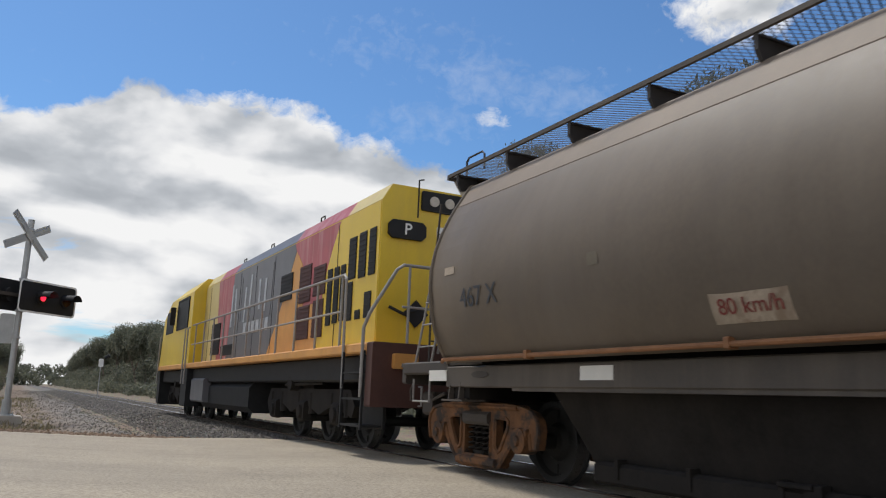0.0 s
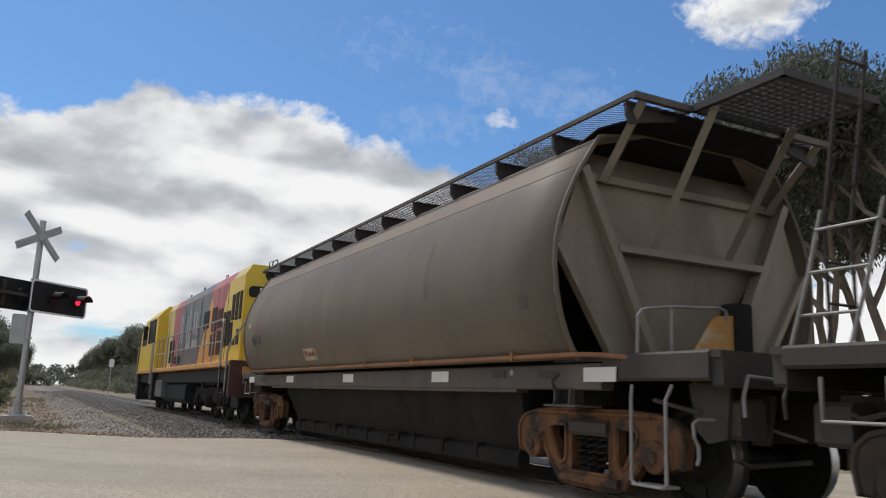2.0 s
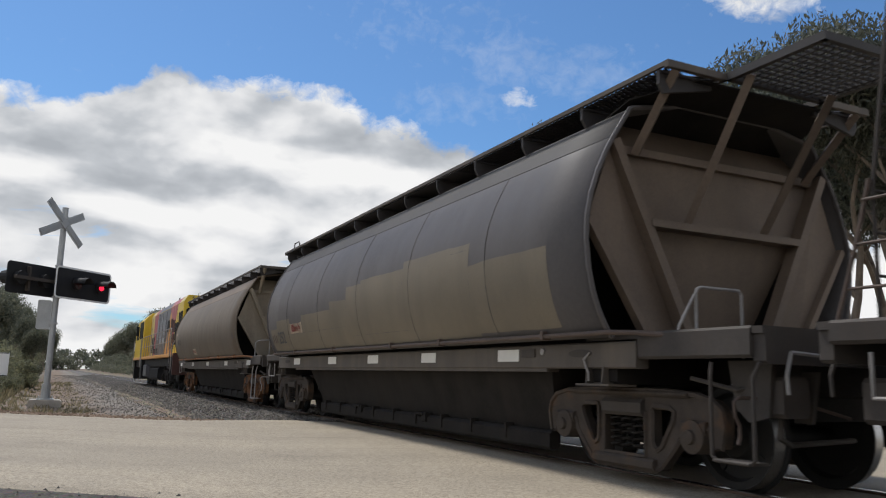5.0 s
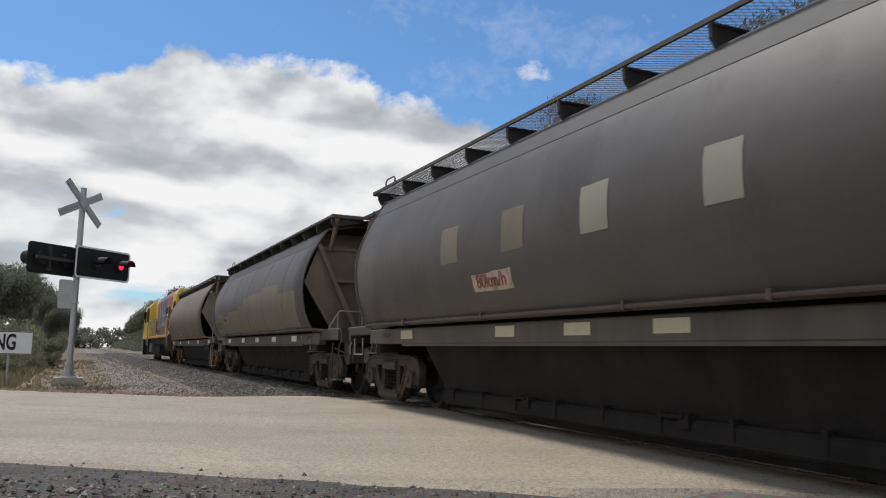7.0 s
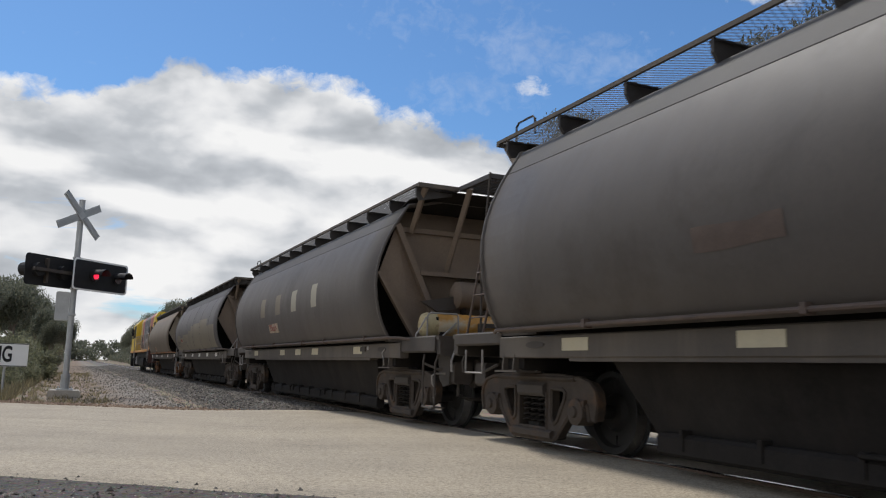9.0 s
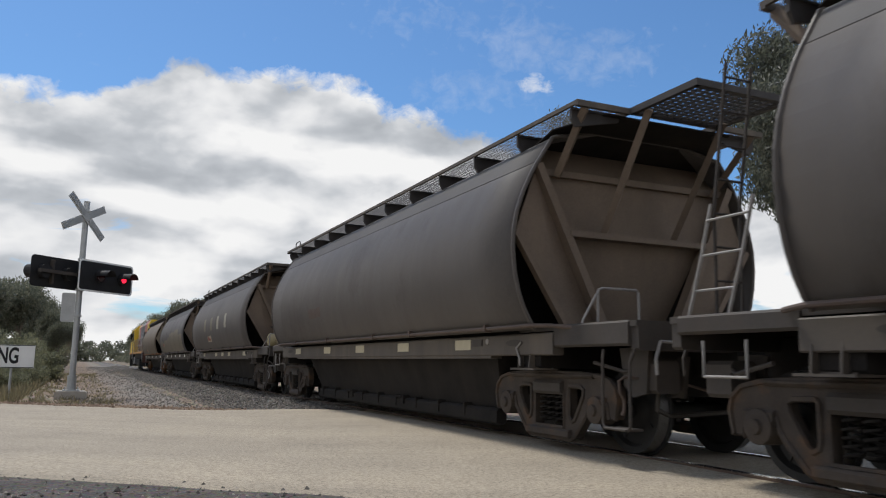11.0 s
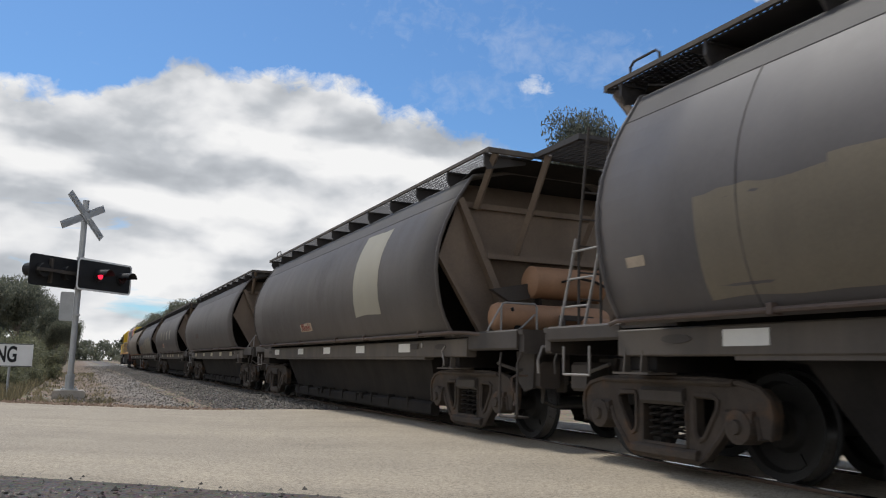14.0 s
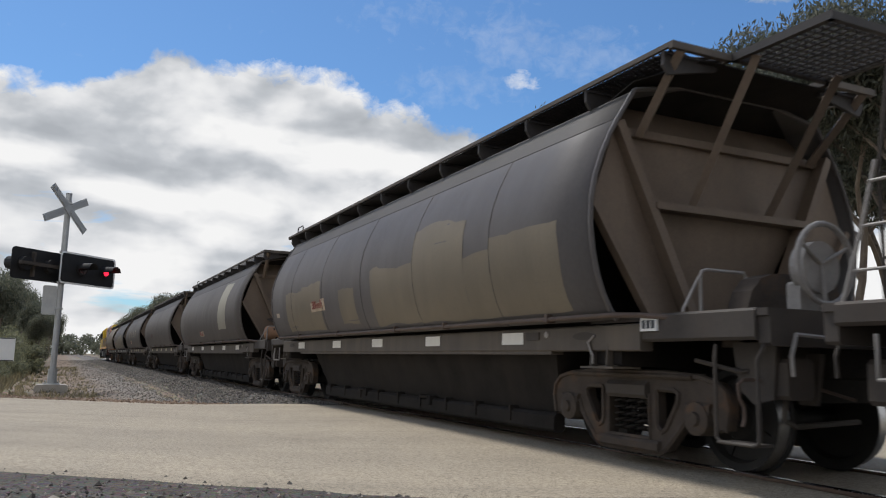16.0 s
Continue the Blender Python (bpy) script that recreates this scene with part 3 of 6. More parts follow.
def road_cross(x, y):
    """Metres across from the road's centre line, away from the eye."""
    a = radians(ROAD_ANGLE)
    return -math.sin(a) * x + math.cos(a) * y - ROAD_C


def build_loose_stone():
    rng = random.Random(3)
    bank, near, red = [], [], []
    prof = BED
    while len(bank) < 30000:
        y = 10 + 110 * rng.random() ** 2.4
        x = rng.uniform(2.7, XC + 1.3) if rng.random() < 0.80 else rng.triangular(-0.8, 2.7, 2.6)
        if road_cross(x, y) < ROAD_HALF + 0.15:
            continue
        z = float(np.interp(x, [p[0] for p in prof], [p[1] for p in prof]))
        bank.append((x, y, z + 0.018, rng.uniform(0.014, 0.030) * (1.3 if x > 2.7 else 0.7) * (1 + y * 0.008)))
    while len(near) < 16000:
        u, w = rng.uniform(-9, 5), -2.6 * rng.random() ** 1.3 + 0.16
        p = ROAD_M @ Vector((u, ROAD_C - ROAD_HALF + w, 0))
        near.append((p.x, p.y, -0.075 + rng.uniform(-0.01, 0.015), rng.uniform(0.006, 0.02) if rng.random() < 0.93 else rng.uniform(0.02, 0.036)))
    while len(red) < 8000:
        u, w = rng.uniform(-26, 1.0), rng.gauss(0.25, 0.28)
        p = ROAD_M @ Vector((u, ROAD_C + ROAD_HALF + w, 0))
        if p.x > XC - 1.6 or w < -0.2:
            continue
        red.append((p.x, p.y, -0.070 + rng.uniform(-0.02, 0.01) + (0.02 if w < 0 else 0), rng.uniform(0.016, 0.045)))
    stones("track_stones", bank, STONES, "loose grey ballast stones over the railway formation", "stones")
    stones("shoulder_stones", near, STONES_D, "small dark loose stones on the road shoulder", "stones")
    stones("road_edge_stones", red, STONES_RED, "reddish loose gravel along the far road edge", "stones")


def build_track():
    # flat-bottomed rails, one thing each
    out = [(-0.06, -0.15), (0.06, -0.15), (0.06, -0.138), (0.01, -0.12), (0.01, -0.035), (0.034, -0.03), (0.034, -0.006), (0.026, 0),
           (-0.026, 0), (-0.034, -0.006), (-0.034, -0.03), (-0.01, -0.035), (-0.01, -0.12), (-0.06, -0.138)]
    for side in (-1, 1):
        s = Shape()
        s.prism(out, "y", -60, 600)
        s.mi = [1 if i in (6, 7, 8) else 0 for i in range(len(s.f))]
        solid("rail", s, [RAIL, RAIL_TOP], "long rusty steel rail with a polished head", "rail", group="rails of the track", kind="structure",
              m=pose(XC + side * 0.567, 0, RAIL_Z))
    s = Shape()
    s.prism([(-1.0, -0.2), (1.0, -0.2), (1.0, -0.09), (0.8, -0.075), (-0.8, -0.075), (-1.0, -0.09)], "y", -0.11, 0.11)
    me = s.mesh("sleeper", SLEEPER)
    for i in range(90):
        y = 17.0 + 0.66 * i
        tagged(new("sleeper", me), "weathered concrete sleeper under the rails", "sleeper", "sleepers of the track", "structure").matrix_basis = pose(XC, y, RAIL_Z + 0.005)
    s = Shape()
    for i in range(400):
        y = 17.0 + 0.66 * (90 + i)
        s.box(XC - 1, XC + 1, y - 0.11, y + 0.11, RAIL_Z - 0.2, RAIL_Z - 0.07)
    solid("far_sleepers", s, SLEEPER, "row of far weathered sleepers", "sleepers", kind="stuff")


# ------------------------------------------------------------ wagons
HULL = [(1.235, 1.325), (1.32, 1.39), (1.45, 1.46), (1.60, 1.515), (1.80, 1.56), (2.02, 1.582), (2.22, 1.575), (2.42, 1.535), (2.62, 1.465), (2.82, 1.37), (2.94, 1.302), (2.95, 1.295)]
HULL_Y0, HULL_Y1 = -5.50, 5.52


def hull_x(z):
    return float(np.interp(z, [p[0] for p in HULL], [p[1] for p in HULL]))


def hull_patch(y0, y1, z0, z1, seed=0, ragged=0.0, off=0.004):
    """A painted area that lies on the hull's curved side, with an uneven outline."""
    s = Shape()
    ny, nz = max(2, int((y1 - y0) / 0.12)), max(3, int((z1 - z0) / 0.10))
    vs = []
    for i in range(ny + 1):
        y = y0 + (y1 - y0) * i / ny
        top = z1 + ragged * (noise.noise((y * 1.1, seed, 0)) + 0.35 * noise.noise((y * 5, seed, 1)))
        bot = z0 + 0.4 * ragged * noise.noise((y * 1.6, seed, 4))
        for j in range(nz + 1):
            z = bot + (top - bot) * j / nz
            yy = y + (0.35 * ragged * noise.noise((z * 3, seed, 2)) if i in (0, ny) else 0)
            vs.append((-hull_x(z) - off, yy, z))
    s.add(vs, [(i * (nz + 1) + j, (i + 1) * (nz + 1) + j, (i + 1) * (nz + 1) + j + 1, i * (nz + 1) + j + 1) for i in range(ny) for j in range(nz)])
    return s


def side_text(name, words, size, y, z, mat, parent, label, off=0.012, tilt=0.0):
    me = text_mesh(words, size, 0.001, 0.0)
    me.materials.clear()
    me.materials.append(mat)
    slope = math.degrees(math.atan2(hull_x(z + 0.15) - hull_x(z - 0.15), 0.3))
    m = pose(-hull_x(z) - off, y, z) @ Matrix.Rotation(radians(-slope), 4, "Y") @ SIDE @ pose(0, 0, 0, 0, 0, tilt)
    return part(name, me, None, parent, label, at=m)


def build_hull(w, hull_mat, top_mat):
    # curved side sheets closed below the roof, both sides in one skin with thickness at the ends
    crown = [(-1.289, 2.956), (-1.283, 2.966), (-1.128, 3.212), (-1.118, 3.225), (-1.10, 3.232), (-0.55, 3.34)]
    prof = [(-x, z) for z, x in HULL] + crown + [(-x, z) for x, z in reversed(crown)] + [(x, z) for z, x in reversed(HULL)]
    n = len(prof)
    s = Shape()
    ys = [HULL_Y0 + (HULL_Y1 - HULL_Y0) * i / 12 for i in range(13)]
    vs = [(x, y, z) for y in ys for x, z in prof]
    fs, mi = [], []
    for j in range(12):
        for i in range(n - 1):
            fs.append((j * n + i, j * n + i + 1, (j + 1) * n + i + 1, (j + 1) * n + i))
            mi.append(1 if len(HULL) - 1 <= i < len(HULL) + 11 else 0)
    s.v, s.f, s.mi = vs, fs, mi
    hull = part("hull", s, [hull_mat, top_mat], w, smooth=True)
    mod = hull.modifiers.new("thickness", "SOLIDIFY")
    mod.thickness, mod.offset = 0.012, -1
    # plate seams
    for y in ((-3.76, -1.79, 0.12, 2.05, 4.0) if hull_mat is HULL_C else ()):
        b = Shape()
        pts = [(-x - 0.002, y, z) for z, x in HULL]
        b.tube(pts, 0.005, 5)
        part("seam", b, hull_mat, hull)
    b = Shape()
    b.tube([(-1.291, HULL_Y0, 2.953), (-1.291, HULL_Y1, 2.953)], 0.008, 5)
    part("seam", b, top_mat, hull)
    # rolled rims
    for y in (HULL_Y0, HULL_Y1):
        b = Shape()
        b.tube([(x, y, z) for x, z in prof], 0.022, 6)
        part("rim", b, hull_mat, hull)
    return hull


def bar_between(s, a, b, wide, deep):
    """A flat bar from a to b in an end plane: wide across x and z, deep along y."""
    a, b = Vector(a), Vector(b)
    d = (b - a).normalized()
    n = Vector((-d.z, 0, d.x)).normalized() * wide / 2
    e = Vector((0, deep / 2, 0))
    s.add([a + n - e, a - n - e, b - n - e, b + n - e, a + n + e, a - n + e, b - n + e, b + n + e],
          [(0, 1, 2, 3), (7, 6, 5, 4), (0, 4, 5, 1), (1, 5, 6, 2), (2, 6, 7, 3), (3, 7, 4, 0)])


def build_end(w, sgn, mat):
    """Funnel end with a ledge, raking beams, flank sheets and the roof struts; sgn -1: rear."""
    y0 = HULL_Y0 if sgn < 0 else HULL_Y1
    yy = lambda d: y0 - sgn * d                      # d metres in from the rim
    # near-black sheet stands in for shade in the end openings
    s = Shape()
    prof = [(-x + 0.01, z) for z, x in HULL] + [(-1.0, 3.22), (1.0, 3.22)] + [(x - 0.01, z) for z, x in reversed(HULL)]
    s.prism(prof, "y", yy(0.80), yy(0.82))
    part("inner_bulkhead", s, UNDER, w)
    s = Shape()
    s.add([(-1.12, yy(0.40), 3.22), (1.12, yy(0.40), 3.22), (1.24, yy(0.14), 2.87), (-1.24, yy(0.14), 2.87), (0.92, yy(0.12), 2.25), (-0.92, yy(0.12), 2.25),
           (0.50, yy(0.34), 1.27), (-0.50, yy(0.34), 1.27)], [(0, 1, 2, 3), (3, 2, 4, 5), (5, 4, 6, 7)])
    sheet = part("end_sheet", s, mat, w, "grain-dusted sloping end sheet")
    sheet.modifiers.new("thickness", "SOLIDIFY").thickness = 0.02
    s = Shape()
    s.box(-0.90, 0.90, min(yy(0.14), yy(-0.02)), max(yy(0.14), yy(-0.02)), 2.205, 2.27, 0.01)
    part("ledge", s, mat, w)
    s = Shape()
    s.box(-1.22, 1.22, min(yy(0.18), yy(0.08)), max(yy(0.18), yy(0.08)), 2.84, 2.91, 0.01)
    part("ledge", s, mat, w)
    for side in (-1, 1):
        s = Shape()
        bar_between(s, (side * 1.27, yy(0.06), 2.93), (side * 0.47, yy(0.06), 1.27), 0.085, 0.13)
        part("raking_beam", s, mat, w)
        s = Shape()
        bar_between(s, (side * 1.53, yy(0.06), 2.22), (side * 0.93, yy(0.06), 1.28), 0.06, 0.09)
        part("raking_beam", s, mat, w)
        s = Shape()
        s.add([(side * 1.27, yy(0.10), 2.90), (side * 1.51, yy(0.10), 2.22), (side * 0.93, yy(0.10), 1.29), (side * 0.50, yy(0.16), 1.29)], [(0, 1, 2, 3)])
        wing = part("flank_sheet", s, mat, w)
        wing.modifiers.new("thickness", "SOLIDIFY").thickness = 0.015
    # added dark plate: paints the platform's shade over the end sheet's top
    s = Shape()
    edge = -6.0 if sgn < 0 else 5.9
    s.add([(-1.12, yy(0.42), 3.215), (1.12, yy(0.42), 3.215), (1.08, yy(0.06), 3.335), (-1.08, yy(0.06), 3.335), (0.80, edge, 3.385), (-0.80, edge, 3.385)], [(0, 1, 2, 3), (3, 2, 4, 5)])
    lip = part("roof_shade_lip", s, UNDER, w, "near-black plate for the shade under the walkway end")
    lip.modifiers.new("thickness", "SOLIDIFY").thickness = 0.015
    # struts from the roof platform down to the ledges
    out = -6.04 if sgn < 0 else 5.93
    for x, yt, zb in ((-1.08, out, 2.84), (-0.48, out + sgn * 0.22, 2.27), (0.48, out + sgn * 0.22, 2.27), (1.08, out, 2.84)):
        s = Shape()
        s.tube([(x, yt, 3.40), (x * 0.96, yy(0.04), zb)], 0.048, 4)
        part("strut", s, mat, w)


def build_walkway(w, mat, plated=False):
    """Expanded-metal walkways along both roof edges and the end platforms, on triangular brackets."""
    z = 3.42
    for side in (-1, 1):
        s = Shape()
        s.box(side * 1.20, side * 1.17, -6.08, 5.95, z - 0.01, z + 0.03)
        s.box(side * 0.60, side * 0.56, -6.08, 5.95, z - 0.03, z + 0.03)
        s.box(side * 1.20, side * 0.56, -6.08, -6.03, z - 0.03, z + 0.03)
        s.box(side * 1.20, side * 0.56, 5.90, 5.95, z - 0.03, z + 0.03)
        part("walkway_frame", s, SILL, w)
        if plated:                     # checker plate over most of the run
            s = Shape()
            s.box(min(side * 1.14, side * 0.60), max(side * 1.14, side * 0.60), -2.2, 4.9, z - 0.012, z - 0.004)
            part("walkway_plate", s, mat, w)
        # expanded metal: crossing thin strips
        s = Shape()
        step, t = 0.062, 0.012 if plated else 0.0085
        y = -6.6
        while y < 5.95:
            for d in (1, -1):
                ya, yb = (y, y + 0.27) if d > 0 else (y + 0.27, y)
                if min(ya, yb) < -6.05 or max(ya, yb) > 5.92:
                    continue
                s.add([(side * 1.15, ya - t, z), (side * 1.15, ya + t, z + 0.014), (side * 0.60, yb + t, z + 0.014), (side * 0.60, yb - t, z)], [(0, 1, 2, 3)])
                if not plated:
                    continue
                s.add([(side * 1.15, ya + t, z - 0.012), (side * 1.15, ya + t, z + 0.014), (side * 0.60, yb + t, z + 0.014), (side * 0.60, yb + t, z - 0.012)], [(0, 1, 2, 3)])
            y += step
        part("walkway_mesh", s, mat, w)
        for i in range(12):
            y = -5.94 + 1.06 * i
            s = Shape()
            s.prism([(side * 1.185, z - 0.01), (side * 1.185, z - 0.13), (side * 1.135, 3.215), (side * 0.62, 3.33), (side * 0.62, z - 0.01)], "y", y - 0.015, y + 0.02)
            s.box(min(side * 1.17, side * 0.6), max(side * 1.17, side * 0.6), y - 0.03, y + 0.05, z - 0.04, z - 0.02)
            part("bracket", s, mat, w)
    for ya, yb in ((-7.03, -6.06), (5.9, 6.25)):
        s = Shape()
        s.box(-0.57, -0.52, ya, yb, z - 0.03, z + 0.035)
        s.box(0.52, 0.57, ya, yb, z - 0.03, z + 0.035)
        s.box(-0.57, 0.57, ya, ya + 0.05, z - 0.03, z + 0.035)
        s.box(-0.57, 0.57, yb - 0.05, yb, z - 0.03, z + 0.03)
        for i in range(int((yb - ya) / 0.075)):
            y = ya + 0.04 + 0.075 * i
            q = Shape()
            q.box(-0.53, 0.53, y, y + 0.02, z - 0.008, z + 0.012)
            part("slat", q, mat, w)
        for i in range(12):
            x = -0.5 + 0.09 * i
            q = Shape()
            q.box(x, x + 0.02, ya + 0.04, yb - 0.04, z - 0.010, z + 0.010)
            part("slat", q, mat, w)
        part("end_platform", s, mat, w)
    # small grab hoop at the leading end
    s = Shape()
    s.tube([(-1.05, 5.75, z), (-1.05, 5.75, z + 0.17), (-1.05, 5.70, z + 0.21), (-1.05, 5.40, z + 0.21), (-1.05, 5.35, z + 0.17), (-1.05, 5.35, z)], 0.013, 6)
    part("grab_hoop", s, mat, w)


def build_frame(w, pipe_mat, tape_mat, tapes):
    s = Shape()
    for side in (-1, 1):
        s.box(min(side * 1.25, side * 1.12), max(side * 1.25, side * 1.12), -5.7, 5.7, 0.985, 1.205, 0.012)
        s.box(min(side * 1.235, side * 1.10), max(side * 1.235, side * 1.10), -4.4, 4.4, 0.955, 0.988)
    part("sill", s, SILL, w)
    # floor and trough get their shade from the near-black colour
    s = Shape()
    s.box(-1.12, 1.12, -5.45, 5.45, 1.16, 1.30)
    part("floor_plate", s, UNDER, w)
    for side in (-1, 1):
        for y0, y1, z0 in ((5.7, 6.85, 1.13), (-6.85, -5.7, 1.06)):
            s = Shape()
            s.box(min(side * 1.235, side * 1.12), max(side * 1.235, side * 1.12), y0, y1, z0, 1.275, 0.02)
            part("end_sill", s, DECK, w)
    s = Shape()
    for y0, y1, yh in ((-6.95, -5.0, -6.95), (5.0, 6.95, 6.85)):
        s = Shape()
        s.box(-1.22, 1.22, y0, y1, 1.22, 1.27)
        part("end_deck", s, DECK, w)
        s = Shape()
        s.box(-1.20, 1.20, yh, yh + 0.10, 1.02, 1.265, 0.02)
        part("headstock", s, DECK, w)
    s = Shape()
    s.tube([(-1.21, -6.02, 1.24), (-1.30, -5.75, 1.265), (-1.39, -5.5, 1.272), (-1.405, -5.3, 1.268), (-1.405, 5.5, 1.268), (-1.26, 5.8, 1.26)], 0.021, 8)
    part("air_pipe", s, pipe_mat, w, "long thin pipe along the hull's foot")
    for y in (-4.6, -2.4, -0.9, 1.6, 3.9):
        s = Shape()
        s.box(-1.432, -1.34, y - 0.022, y + 0.022, 1.235, 1.315, 0.008)
        part("pipe_clamp", s, pipe_mat, w)
    # flat dark ovals near both ends of the sill
    for y in (-4.95, 4.98):
        s = Shape()
        n = 16
        s.prism([(y + 0.17 * math.cos(2 * math.pi * i / n), 1.115 + 0.035 * math.sin(2 * math.pi * i / n)) for i in range(n)], "x", -1.258, -1.246)
        part("sill_oval", s, DECK, w, "dark oval mark on the sill")
    s = Shape()
    s.box(-1.262, -1.249, -4.22, -3.98, 1.09, 1.165)
    part("card_holder", s, DECK, w, "small dark card holder on the sill")
    for y in tapes:
        s = Shape()
        s.box(-1.256, -1.249, y - 0.21, y + 0.21, 1.052, 1.170)
        part("reflector", s, tape_mat, w, "rectangular reflective marker")
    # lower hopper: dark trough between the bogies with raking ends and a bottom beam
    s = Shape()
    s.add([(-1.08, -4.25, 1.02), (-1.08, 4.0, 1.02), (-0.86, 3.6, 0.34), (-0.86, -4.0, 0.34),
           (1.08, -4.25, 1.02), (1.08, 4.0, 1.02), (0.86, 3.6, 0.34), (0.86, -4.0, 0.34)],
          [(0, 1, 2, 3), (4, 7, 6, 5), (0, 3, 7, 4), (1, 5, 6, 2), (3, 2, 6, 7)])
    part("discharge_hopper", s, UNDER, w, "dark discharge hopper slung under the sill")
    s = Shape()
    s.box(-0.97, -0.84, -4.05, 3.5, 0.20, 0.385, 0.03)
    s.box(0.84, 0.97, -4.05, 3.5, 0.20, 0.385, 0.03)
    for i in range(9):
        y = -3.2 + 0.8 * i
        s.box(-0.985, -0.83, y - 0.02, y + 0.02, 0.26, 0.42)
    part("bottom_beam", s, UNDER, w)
    for y in (-1.1, 1.35):
        s = Shape()
        s.tube([(-0.93, y, 0.36), (-1.0, y, 0.40), (-1.0, y + 0.25, 0.40)], 0.02, 6)
        s.box(-1.0, -0.9, y - 0.06, y + 0.06, 0.30, 0.42, 0.01)
        part("door_latch", s, UNDER, w)
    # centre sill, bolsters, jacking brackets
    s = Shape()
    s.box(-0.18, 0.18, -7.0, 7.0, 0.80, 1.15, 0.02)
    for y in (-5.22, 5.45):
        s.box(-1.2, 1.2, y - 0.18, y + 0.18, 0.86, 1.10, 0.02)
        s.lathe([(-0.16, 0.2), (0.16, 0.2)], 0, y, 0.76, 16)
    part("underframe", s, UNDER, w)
    for y in (-5.17, 5.5):
        s = Shape()
        for e in (-1, 1):
            s.prism([(-1.245, 1.10), (-1.10, 1.10), (-1.0, 0.855), (-1.27, 0.855)], "y", y + e * 0.11 - 0.009, y + e * 0.11 + 0.009)
        s.prism([(y - 0.11, 1.10), (y + 0.11, 1.10), (y + 0.16, 0.855), (y - 0.16, 0.855)], "x", -1.19, -1.175)
        s.box(-1.29, -1.0, y - 0.23, y + 0.23, 0.838, 0.857)
        part("jacking_bracket", s, SILL, w)
    # knuckle couplers
    for sg in (-1, 1):
        s = Shape()
        s.box(-0.09, 0.09, min(sg * 6.9, sg * 7.1), max(sg * 6.9, sg * 7.1), 0.78, 0.96, 0.03)
        s.prism([(-0.16, sg * 7.06), (0.02, sg * 7.05), (0.14, sg * 7.10), (0.15, sg * 7.17), (0.03, sg * 7.16), (-0.03, sg * 7.25), (-0.15, sg * 7.22)], "z", 0.74, 1.0)
        part("coupler", s, CAST, w, "knuckle coupler at the wagon end")
        s = Shape()
        s.tube([(0.45, sg * 6.95, 0.85), (0.42, sg * 7.05, 0.6), (0.25, sg * 7.12, 0.5), (0.05, sg * 7.15, 0.62)], 0.028, 8)
        part("brake_hose", s, BLACK, w)


def build_end_clutter(w):
    """Rods, hoses, valves and pipes hung about both wagon ends."""
    for sg in (-1, 1):
        s = Shape()
        s.tube([(-1.0, sg * 6.98, 1.10), (-0.6, sg * 7.0, 1.08), (0.1, sg * 7.0, 1.06)], 0.014, 6)
        s.tube([(-1.0, sg * 6.98, 1.10), (-1.06, sg * 6.99, 0.95), (-1.05, sg * 6.99, 0.82)], 0.014, 6)
        part("uncoupling_rod", s, GALV if sg < 0 else DECK, w)
        s = Shape()
        s.box(-0.95, -0.70, min(sg * 6.60, sg * 6.86), max(sg * 6.60, sg * 6.86), 0.66, 0.94, 0.03)
        part("valve_box", s, DECK, w)
        s = Shape()
        s.tube([(-0.82, sg * 6.72, 0.66), (-0.82, sg * 6.70, 0.52), (-0.6, sg * 6.6, 0.46), (0.2, sg * 6.5, 0.48)], 0.022, 6)
        s.tube([(-1.05, sg * 6.1, 0.92), (-1.0, sg * 6.5, 0.84), (-0.85, sg * 6.72, 0.90)], 0.018, 6)
        part("air_line", s, DECK, w)
        s = Shape()
        s.prism([(sg * 6.56, 0.98), (sg * 6.86, 0.98), (sg * 6.80, 0.62), (sg * 6.66, 0.62)], "x", -0.62, -0.58)
        part("gusset", s, DECK, w)
    s = Shape()
    s.tube([(-0.75, 4.45, 0.98), (-0.75, 3.7, 0.90), (-0.75, 3.4, 0.6)], 0.02, 6)
    part("brake_rod", s, UNDER, w)


